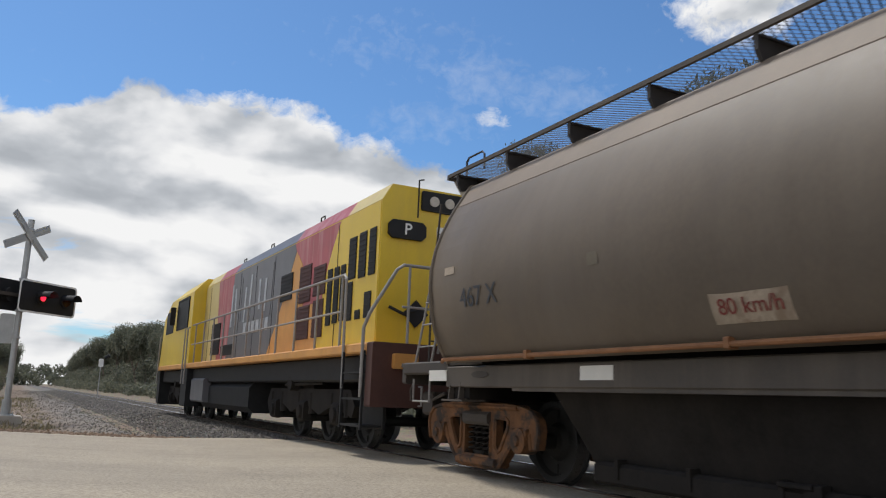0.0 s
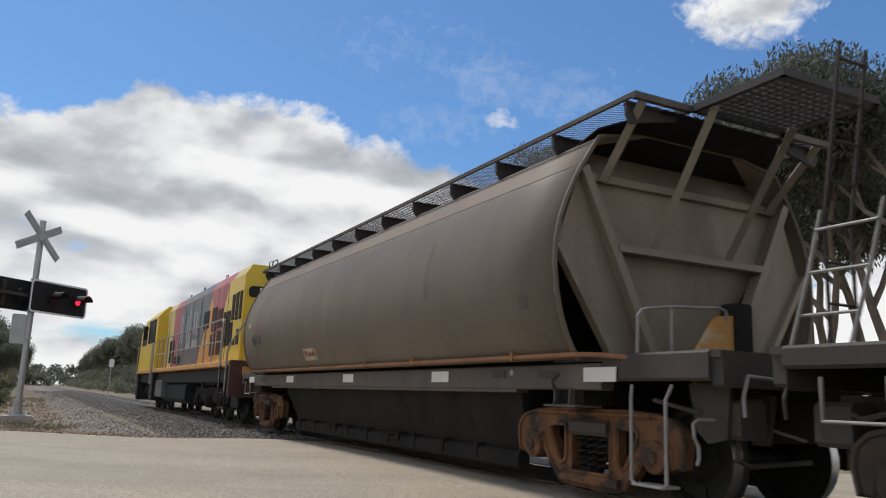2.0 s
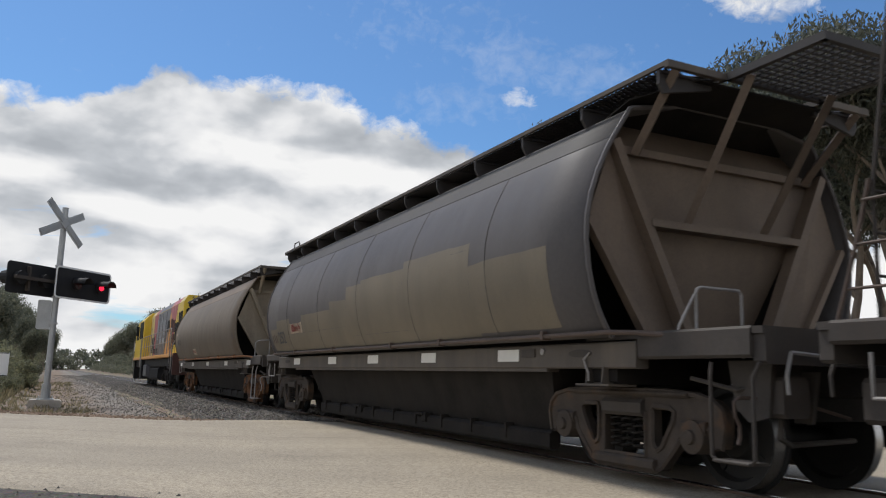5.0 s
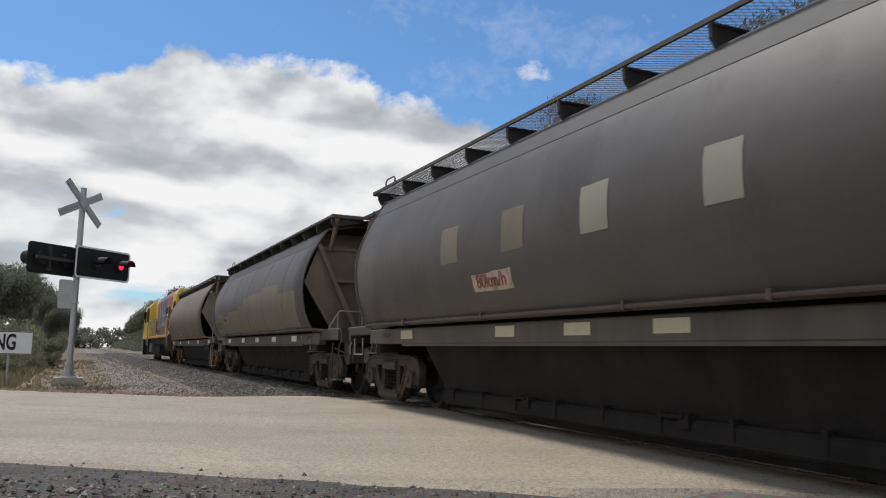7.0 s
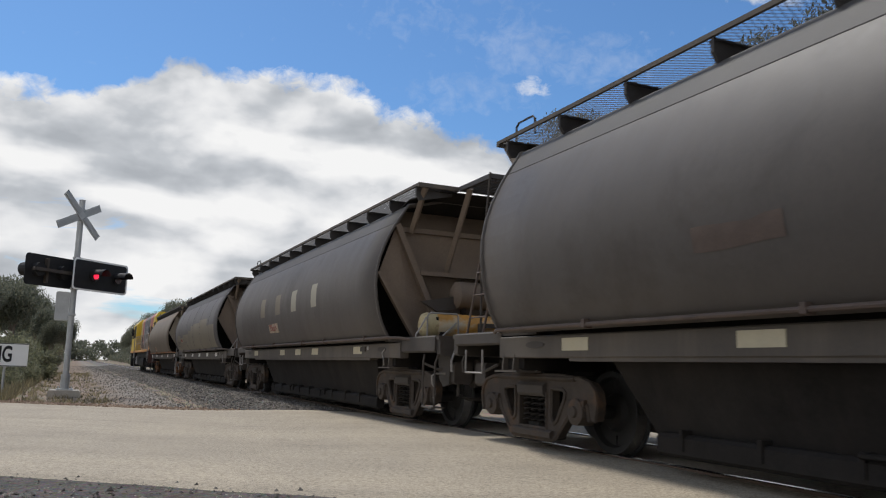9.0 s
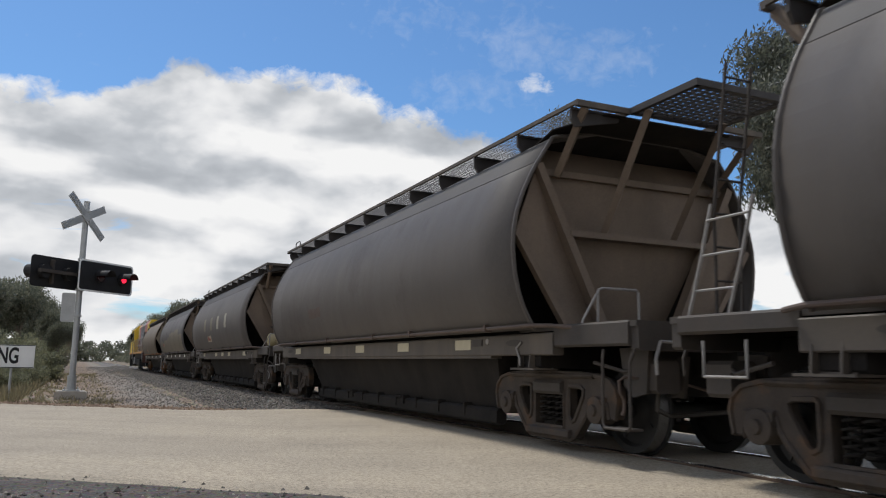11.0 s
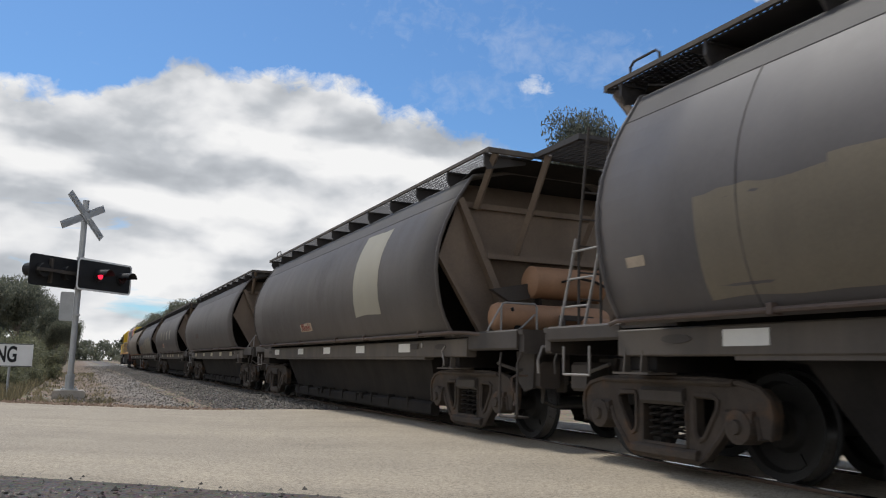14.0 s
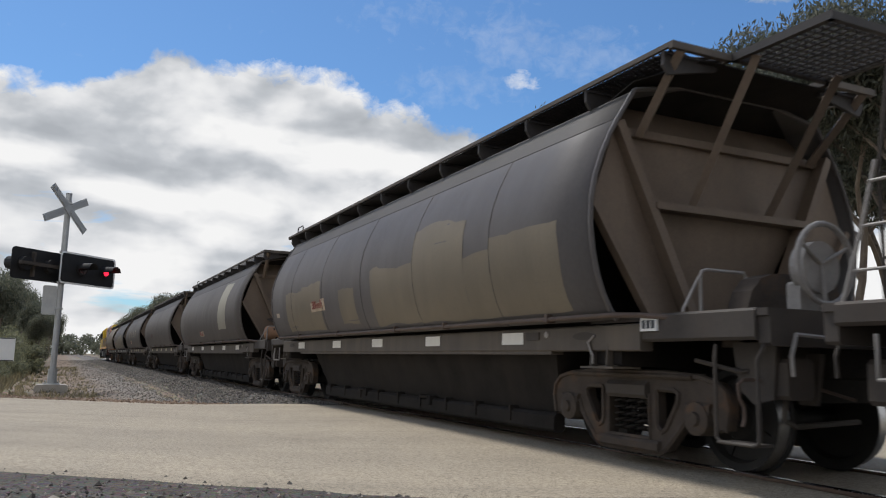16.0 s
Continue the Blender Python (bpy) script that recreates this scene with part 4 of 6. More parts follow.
def build_rear_deck(w, style, foot):
    build_end_clutter(w)
    # handrail on the trailing deck
    s = Shape()
    if style == "shield":
        s.tube([(-1.20, -6.08, 1.26), (-1.20, -6.09, 1.57), (-1.17, -6.10, 1.615), (-1.12, -6.10, 1.63), (-0.87, -6.11, 1.665), (-0.33, -6.11, 1.70), (-0.27, -6.11, 1.68), (-0.25, -6.11, 1.60)], 0.014, 8)
        s.tube([(-0.87, -6.11, 1.66), (-0.87, -6.11, 1.26)], 0.013, 8)
    else:
        s.tube([(-1.21, -6.14, 1.24), (-1.20, -6.14, 1.30), (-1.06, -6.16, 1.55)], 0.012, 8)
        s.tube([(-1.045, -6.16, 1.25), (-1.045, -6.16, 1.56), (-1.03, -6.16, 1.595), (-0.99, -6.16, 1.61), (-0.60, -6.16, 1.61), (-0.575, -6.16, 1.58), (-0.57, -6.16, 1.08)], 0.013, 8)
        if style in ("tank", "primer"):
            s.tube([(-0.82, -6.16, 1.25), (-0.80, -6.16, 1.31), (-0.60, -6.16, 1.49)], 0.012, 8)
    part("handrail", s, GALV, w, "pale bent tube handrail")
    s = Shape()
    d, low = (0.0, 0.29) if style == "shield" else (-0.44, 0.36)
    s.tube([(-1.20, d - 6.02, 1.03), (-1.22, d - 6.03, 0.94), (-1.22, d - 6.03, low + 0.03), (-1.22, d - 6.07, low), (-1.22, d - 6.38, low), (-1.22, d - 6.41, low + 0.03), (-1.22, d - 6.41, 0.92), (-1.20, d - 6.46, 1.03)], 0.014, 8)
    s.box(-1.25, -1.06, d - 6.38, d - 6.06, low - 0.01, low + 0.01, 0.006)
    part("step", s, DECK if style != "shield" else GALV, w, "tube step hanging from the deck")
    s = Shape()
    s.tube([(-1.13, -6.62, 0.47), (-1.11, -6.62, 0.52), (-1.11, -6.62, 0.60), (-1.15, -6.62, 0.66), (-1.16, -6.62, 0.76), (-1.12, -6.63, 0.79), (-0.72, -6.68, 0.79), (-0.22, -6.80, 0.66)], 0.013, 8)
    part("uncoupling_lever", s, GALV if style in ("tank", "shield") else PIPE_DARK, w, "bent steel uncoupling lever")
    s = Shape()
    s.tube([(-1.255, -5.10, 1.12), (-1.27, -5.03, 1.06), (-1.26, -5.05, 0.99), (-1.27, -5.10, 0.95), (-1.255, -5.08, 0.88)], 0.010, 6)
    part("release_rod", s, GALV if style != "shield" else DECK, w)
    # round lifting lug beside the last marker
    s = Shape()
    s.lathe([(-0.012, 0.0), (-0.012, 0.03), (0.0, 0.035)], -1.252, -4.35, 1.14, 14)
    part("lifting_lug", s, GALV, w)
    s = Shape()
    s.prism([(-6.80, 1.05), (-6.40, 1.05), (-6.46, 0.72), (-6.58, 0.62), (-6.76, 0.66)], "x", -0.98, -0.94)
    s.box(-0.98, -0.5, -6.74, -6.70, 0.70, 1.04, 0.02)
    part("end_bracket", s, DECK, w)
    s = Shape()
    s.box(-0.40, 0.55, -6.45, -6.0, 0.62, 0.95, 0.08)
    part("brake_rigging", s, UNDER, w)
    if style == "shield":        # low orange end guard
        s = Shape()
        s.prism([(-0.69, 1.20), (-0.52, 1.42), (-0.40, 1.58), (-0.33, 1.635), (-0.17, 1.65), (-0.17, 1.0), (-0.56, 1.0)], "y", -6.10, -6.06)
        part("end_guard", s, TANK_Y, w, "worn orange yellow end guard plate")
        s = Shape()
        s.box(-0.165, 0.03, -6.12, -5.95, 1.0, 1.76, 0.02)
        part("brake_stand", s, UNDER, w)
        s = Shape()
        s.box(-0.04, 0.17, -6.16, -6.10, 0.98, 1.235, 0.02)
        part("brake_box", s, TANK_Y, w, "small worn orange yellow box")
    if style in ("tank", "primer"):
        m1 = TANK_Y if style == "tank" else TANK_O
        s = Shape()
        s.lathe([(-0.80, 0.0), (-0.795, 0.09), (-0.77, 0.145), (-0.72, 0.166), (-0.70, 0.17), (0.70, 0.17), (0.76, 0.15), (0.79, 0.10), (0.80, 0.0)], -0.25, -5.95, 1.455, 28)
        tank = part("air_tank", s, m1, w, "cylindrical air tank across the end deck", smooth=True)
        s = Shape()
        s.lathe([(-0.815, 0.0), (-0.81, 0.095), (-0.78, 0.152), (-0.73, 0.173), (-0.60, 0.174)], -0.25, -5.95, 1.455, 28)
        part("tank_head", s, HEAD_Y if style == "tank" else TANK_O, tank, "pale dished tank head", smooth=True)
        s = Shape()
        s.lathe([(-0.025, 0.0), (-0.025, 0.02), (0.0, 0.03)], -0.86, -6.10, 1.54, 10)
        part("plug", s, BLACK, tank)
        s = Shape()
        s.lathe([(-0.56, 0.0), (-0.55, 0.13), (-0.50, 0.20), (0.44, 0.20), (0.46, 0.22), (0.49, 0.22), (0.50, 0.15), (0.56, 0.12), (0.57, 0.0)], 0.08, -5.74, 1.92, 28)
        part("brake_cylinder", s, END_SHEET if style == "tank" else TANK_O, w, "brake cylinder against the end sheet", smooth=True)
        s = Shape()
        s.prism([(-0.98, 1.80), (-0.44, 1.90), (-0.44, 1.72), (-0.72, 1.66)], "y", -5.78, -5.70)
        part("cylinder_lever", s, DECK, w)
        if style == "primer":
            s = Shape()
            s.lathe([(-0.20, 0.0), (-0.19, 0.09), (-0.16, 0.12), (0.14, 0.12), (0.17, 0.09), (0.18, 0.0)], 0.22, -6.22, 1.36, 20)
            part("small_tank", s, TANK_O, w, "small orange auxiliary tank", smooth=True)
        for x in (-0.78, 0.28):
            s = Shape()
            s.box(x - 0.04, x + 0.04, -6.10, -5.80, 1.25, 1.36)
            part("tank_cradle", s, UNDER, w)
        s = Shape()
        s.box(-0.26, -0.20, -6.20, -6.14, 1.05, 1.50, 0.01)
        s.box(-0.26, 0.20, -6.20, -6.15, 1.44, 1.50, 0.01)
        part("tank_guard", s, DECK, w)
        for x in (-0.30, 0.35):
            s = Shape()
            s.box(x - 0.02, x + 0.02, -5.79, -5.69, 1.25, 1.76)
            part("cylinder_post", s, UNDER, w)
        s = Shape()
        s.tube([(-0.10, -5.96, 1.92), (0.10, -6.0, 1.98), (0.38, -5.98, 1.95), (0.58, -5.96, 1.88), (0.72, -6.0, 1.70), (0.82, -6.05, 1.27)], 0.016, 6)
        part("air_hose", s, UNDER, w)
    if style == "handwheel":
        s = Shape()
        n = 24
        s.tube([(-0.53 + 0.28 * math.cos(2 * math.pi * i / n), -6.85, 1.62 + 0.29 * math.sin(2 * math.pi * i / n)) for i in range(n + 1)], 0.022, 8, caps=False)
        for a in (0.5, 2.6, 4.7):
            s.tube([(-0.53, -6.82, 1.62), (-0.53 + 0.28 * math.cos(a), -6.85, 1.62 + 0.28 * math.sin(a))], 0.014, 6)
        part("brake_wheel", s, GALV, w, "pale hand brake wheel")
        s = Shape()
        s.tube([(-0.53, -6.70, 1.60), (-0.53, -6.82, 1.60)], 0.19, 20)
        s.box(-0.66, -0.40, -6.74, -6.62, 1.22, 1.50, 0.02)
        part("gear_case", s, GALV, w)
        s = Shape()
        s.prism([(-0.93, 1.02), (-0.91, 1.22), (-0.82, 1.44), (-0.72, 1.54), (-0.60, 1.58), (-0.11, 1.60), (0.08, 1.54), (0.16, 1.40), (0.16, 1.02)], "y", -6.45, -6.25)
        part("brake_box", s, CAST, w, "dark rusty brake gear box")
    # ladder at the leading end: a wide foot facing outwards, a narrow upper flight facing along the train
    ya = lambda z: float(np.interp(z, (1.28, 1.80, 2.15), (6.95, 6.78, 6.70)))
    s = Shape()
    for dy in (0.0, -0.43):
        s.tube([(-1.03, ya(1.28) + dy, 1.27), (-1.02, ya(1.75) + dy, 1.75), (-1.0, ya(2.15) + dy, 2.15)], 0.015, 6)
    for z in (1.48, 1.75, 2.02):
        s.tube([(-1.02, ya(z), z), (-1.02, ya(z) - 0.43, z)], 0.011, 6)
    part("ladder_foot", s, foot, w, "painted foot of the ladder")
    s = Shape()
    for x in (-0.97, -0.71):
        s.tube([(x, 6.70, 1.27), (x, 6.70, 2.1), (x, 6.52, 3.25)], 0.014, 6)
    for i in range(7):
        z = 1.55 + 0.265 * i
        y = float(np.interp(z, (2.1, 3.36), (6.70, 6.50)))
        s.tube([(-0.97, y, z), (-0.71, y, z)], 0.010, 6)
    part("ladder", s, DECK, w, "narrow dark steel ladder up the wagon end")
    s = Shape()
    s.tube([(-1.21, 6.18, 1.08), (-1.21, 6.18, 0.82), (-1.21, 6.60, 0.82), (-1.21, 6.60, 1.08)], 0.013, 8)
    part("step", s, GALV, w, "pale tube step hanging from the deck")


def bogie_meshes(mat):
    """Cast side frame outline with its two windows, built as a ring of plates; returns the meshes of the parts."""
    out = {}
    for key, x in (("near", -0.93), ("far", 0.93)):
        s = Shape()
        right = [(0.0, 0.735), (0.5, 0.735), (0.85, 0.712), (1.02, 0.675), (1.11, 0.60), (1.135, 0.50), (1.10, 0.33), (1.01, 0.32), (0.985, 0.46), (0.70, 0.46),
                 (0.68, 0.37), (0.62, 0.30), (0.46, 0.135), (0.38, 0.10), (0.0, 0.095)]
        outer = right + [(-y, z) for y, z in reversed(right[1:-1])]
        slot = [(0.37, 0.61), (0.56, 0.605), (0.61, 0.575), (0.60, 0.51), (0.46, 0.29), (0.41, 0.265), (0.365, 0.29), (0.35, 0.34), (0.35, 0.58)]
        loops = [outer, slot, [(-y, z) for y, z in reversed(slot)], [(-0.27, 0.56), (-0.27, 0.20), (0.27, 0.20), (0.27, 0.56)]]
        flat = [p for lp in loops for p in lp]
        tris = tessellate_polygon([[Vector((y, z, 0)) for y, z in lp] for lp in loops])
        n = len(flat)
        faces = [tuple(q) for q in tris] + [tuple(v + n for v in reversed(q)) for q in tris]
        o = 0
        for lp in loops:
            m = len(lp)
            faces += [(o + j, o + (j + 1) % m, n + o + (j + 1) % m, n + o + j) for j in range(m)]
            o += m
        s.add([(x - 0.05, y, z) for y, z in flat] + [(x + 0.05, y, z) for y, z in flat], faces)
        # cast lips round the plate and its openings
        face = x - 0.05 if key == "near" else x + 0.05
        for lp in loops:
            s.tube([(face, y, z) for y, z in lp + lp[:1]], 0.024, 5, caps=False)
        s.box(x - 0.10, x + 0.10, -0.40, 0.40, 0.10, 0.19, 0.02)
        s.box(x - 0.085, x + 0.085, -0.78, 0.78, 0.685, 0.74, 0.02)
        out["side_frame_" + key] = s.mesh("side_frame", mat, smooth=True)
        for k, y in enumerate((-0.84, 0.84)):
            s = Shape()
            s.lathe([(-0.11, 0.09), (-0.10, 0.125), (0.08, 0.13), (0.10, 0.10)], x, y, 0.40, 16)
            s.box(x - 0.09, x + 0.09, y - 0.13, y + 0.13, 0.42, 0.52, 0.02)
            s.lathe([(-0.14, 0.0), (-0.135, 0.05), (-0.10, 0.06)], x, y, 0.40, 12)
            out[f"axle_box_{key}{k}"] = s.mesh("axle_box", mat)
        for k, y in enumerate((-0.15, 0.0, 0.15)):
            s = Shape()
            s.tube([(x + 0.058 * math.cos(a), y + 0.058 * math.sin(a), 0.25 + 0.27 * a / (2 * math.pi * 5)) for a in np.linspace(0, 2 * math.pi * 5, 50)], 0.012, 4)
            out[f"spring_{key}{k}"] = s.mesh("spring", UNDER)
        s = Shape()
        s.box(x - 0.10, x + 0.10, -0.26, 0.26, 0.52, 0.66, 0.03)
        out["bolster_end_" + key] = s.mesh("bolster_end", DECK)
    s = Shape()
    s.box(-0.9, 0.9, -0.2, 0.2, 0.46, 0.66, 0.04)
    for y in (-0.52, 0.52):
        s.box(-0.75, 0.75, y - 0.05, y + 0.05, 0.30, 0.42, 0.02)
        for x in (-0.53, 0.53):
            s.box(x - 0.05, x + 0.05, y - 0.07, y + 0.07, 0.26, 0.56, 0.02)
    out["bolster"] = s.mesh("bolster", UNDER)
    return out


def wheelset_mesh():
    s = Shape()
    for sg in (-1, 1):
        x = sg * 0.53
        prof = [(sg * 0.075, 0.10), (sg * 0.07, 0.16), (sg * 0.015, 0.20), (sg * 0.015, 0.33), (sg * 0.07, 0.355), (sg * 0.07, 0.415), (sg * -0.04, 0.42), (sg * -0.055, 0.445),
                (sg * -0.075, 0.45), (sg * -0.075, 0.36), (sg * -0.02, 0.33), (sg * -0.02, 0.20), (sg * -0.07, 0.12)]
        a = len(s.f)
        prof = [(a, 0.953 * r) for a, r in prof]
        s.lathe(prof, x, 0, 0, 40)
        s.mi = [1 if a + 5 * 40 <= i < a + 6 * 40 else m for i, m in enumerate(s.mi)]
        for i in range(4):
            t = i * math.pi / 2
            s.box(x + sg * 0.012, x + sg * 0.03, -0.02, 0.02, 0.22, 0.31, m=Matrix.Rotation(t, 4, "X"))
    s.tube([(-1.0, 0, 0), (1.0, 0, 0)], 0.075, 12)
    return s.mesh("wheelset", [WHEEL, TREAD], smooth=True)


WHEELSET = wheelset_mesh()
BOGIE = {"brown": bogie_meshes(CAST), "orange": bogie_meshes(CAST_R)}
WHEELS = []                # (object, y along its bogie, z, radius)


def build_bogie(w, y, tone="brown"):
    b = part("bogie", BOGIE[tone]["bolster"], None, w, "three-piece bogie with cast side frames and coil springs", at=pose(0, y, RAIL_Z))
    for key, me in BOGIE[tone].items():
        if key != "bolster":
            part(me.name.split(".")[0], me, None, b)
    for dy in (-0.84, 0.84):
        WHEELS.append((part("wheelset", WHEELSET, None, b, "steel wheelset with polished treads", at=pose(0, dy, 0.40)), dy, 0.40, 0.40))


def build_wagon(label, hull_mat, top_mat, end_mat, pipe_mat, tape_mat, tapes, style, tone="brown"):
    w = thing("hopper_wagon", label, "wagon", "hopper wagons of the train")
    hull = build_hull(w, hull_mat, top_mat)
    build_end(w, -1, end_mat)
    build_end(w, 1, end_mat)
    build_walkway(w, MESH, hull_mat is HULL_C)
    build_frame(w, pipe_mat, tape_mat, tapes)
    build_rear_deck(w, style, PIPE_DARK if tape_mat is REFLECT_D else GALV)
    build_bogie(w, -5.22, tone)
    build_bogie(w, 5.45, tone)
    return w, hull


def speed_panel(hull, y0, y1, z0, z1, seed):
    part("stencil_panel", hull_patch(y0, y1, z0, z1, seed, 0.04), STENCIL, hull, "cream stencil panel with red speed limit")
    side_text("speed_text", "80km/h" if seed != 1 else "80 km/h", 0.25 * (y1 - y0), (y0 + y1) / 2, (z0 + z1) / 2, RED_TEXT, hull, "red stencilled 80km/h")


def build_train():
    five = (4.28, 2.10, 0.18, -1.76, -3.71)
    made = []
    # first wagon: brown, orange pipe
    w, h = build_wagon("brown grain hopper wagon with orange rusty pipe, behind the locomotive", HULL_A, HULL_TOP, END_DUST, PIPE_RUST, REFLECT,
                       (5.9, 3.12, 0.16, -2.81, -5.68), "shield", "orange")
    speed_panel(h, 1.05, 1.66, 1.39, 1.59, 1)
    side_text("wagon_number", "467 X", 0.28, 4.52, 1.84, DARK_TEXT, h, "faded dark stencilled number")
    part("label_plate", hull_patch(5.0, 5.2, 2.12, 2.20, 3), STENCIL, h)
    part("paint_spot", hull_patch(2.70, 2.83, 1.92, 2.02, 4, 0.03), PATCH, h)
    part("dirt_stain", hull_patch(-3.05, -2.97, 1.94, 2.54, 7, 0.06, 0.003), STAIN, h, "dark vertical dirt stain")
    part("dark_mark", hull_patch(-5.06, -4.90, 1.68, 1.85, 5, 0.05), PIPE_DARK, h)
    made.append(w)
    # second: cream lower flank, stencilled number
    w, h = build_wagon("grey grain hopper wagon with large cream patch along its lower flank", HULL_C, HULL_TOP_D, END_SHEET, PIPE_DARK, REFLECT,
                       five, "plain")
    for i, (a, b, z0, z1) in enumerate(((4.80, 5.30, 1.32, 1.74), (3.85, 4.80, 1.31, 1.89), (3.05, 3.85, 1.31, 1.78), (1.38, 3.05, 1.31, 1.90), (0.58, 1.38, 1.31, 2.00), (-0.05, 0.58, 1.31, 2.17), (-1.6, -0.05, 1.31, 2.22), (-3.4, -1.6, 1.31, 2.30), (-4.9, -3.4, 1.34, 2.05))):
        part("paint_patch", hull_patch(a, b, z0, z1, i + 10, 0.035), PATCH, h, "cream paint patch")
    speed_panel(h, 3.06, 3.84, 1.605, 1.785, 2)
    side_text("wagon_number", "252", 0.33, 4.48, 1.545, DARK_TEXT, h, "dark stencilled number 252", off=0.02)
    for i in range(3):
        part("faded_letter", hull_patch(4.90 + 0.13 * i, 4.96 + 0.13 * i, 1.47, 1.62, 60 + i, 0.02, 0.009), PIPE_DARK, h)
    made.append(w)
    # third: four cream squares
    w, h = build_wagon("sooty brown grain hopper wagon with small cream paint squares", HULL_B, HULL_TOP_D, END_SHEET, PIPE_DARK, REFLECT_D, (4.18, 1.36, 0.0, -1.28, -3.83), "tank")
    for i, (a, b) in enumerate(((1.90, 2.35), (0.43, 0.87), (-0.92, -0.53), (-2.37, -2.01))):
        part("paint_patch", hull_patch(a, b, 1.89, 2.31, i + 20, 0.03), PATCH_L if i > 1 else PATCH, h, "cream paint square")
    speed_panel(h, 0.74, 1.60, 1.525, 1.725, 3)
    made.append(w)
    # fourth: plain, dull red stencil
    w, h = build_wagon("plain sooty brown grain hopper wagon with dull red stencil", HULL_B, HULL_TOP_D, END_SHEET, PIPE_DARK, REFLECT_D, five, "plain")
    part("paint_patch", hull_patch(1.6, 2.4, 1.70, 1.86, 31, 0.06), PIPE_DARK, h, "faded dull red patch")
    made.append(w)
    # fifth: tall pale band
    w, h = build_wagon("sooty grey grain hopper wagon with tall pale cream band", HULL_B, HULL_TOP_D, END_SHEET, PIPE_DARK, REFLECT, five, "primer")
    part("paint_patch", hull_patch(-3.42, -2.28, 1.60, 2.86, 41, 0.05), PATCH_L, h, "tall pale cream paint band")
    speed_panel(h, 0.40, 1.22, 1.47, 1.62, 4)
    made.append(w)
    # sixth: several cream areas
    w, h = build_wagon("grey grain hopper wagon with ragged cream patches and hand brake wheel", HULL_C, HULL_TOP_D, END_SHEET, PIPE_DARK, REFLECT, five, "handwheel")
    for i, (a, b, z0, z1) in enumerate(((3.30, 4.40, 1.36, 2.06), (2.14, 3.30, 1.36, 2.14), (0.43, 1.16, 1.40, 1.94), (-1.77, -0.29, 1.34, 2.08), (-3.18, -1.77, 1.33, 2.46), (-3.76, -3.18, 1.33, 2.01), (-5.0, -3.76, 1.33, 2.12))):
        part("paint_patch", hull_patch(a, b, z0, z1, i + 50, 0.09), PATCH, h, "ragged cream paint patch")
    speed_panel(h, 1.92, 2.72, 1.66, 1.87, 5)
    part("label_plate", hull_patch(4.98, 5.2, 1.66, 1.74, 3), STENCIL, h)
    s = Shape()
    s.box(-1.256, -1.235, -5.90, -5.71, 1.14, 1.245)
    plate = part("number_plate", s, WHITE, w, "small white plate with dark bars")
    s = Shape()
    for i in range(3):
        s.box(-1.259, -1.255, -5.88 + 0.054 * i, -5.84 + 0.054 * i, 1.16, 1.225)
    part("bar", s, DARK_TEXT, plate)
    made.append(w)
    # seventh follows just out of view at the end
    w, h = build_wagon("sooty brown grain hopper wagon at the end of the view", HULL_B, HULL_TOP_D, END_SHEET, PIPE_DARK, REFLECT, five, "plain")
    made.append(w)
    return made


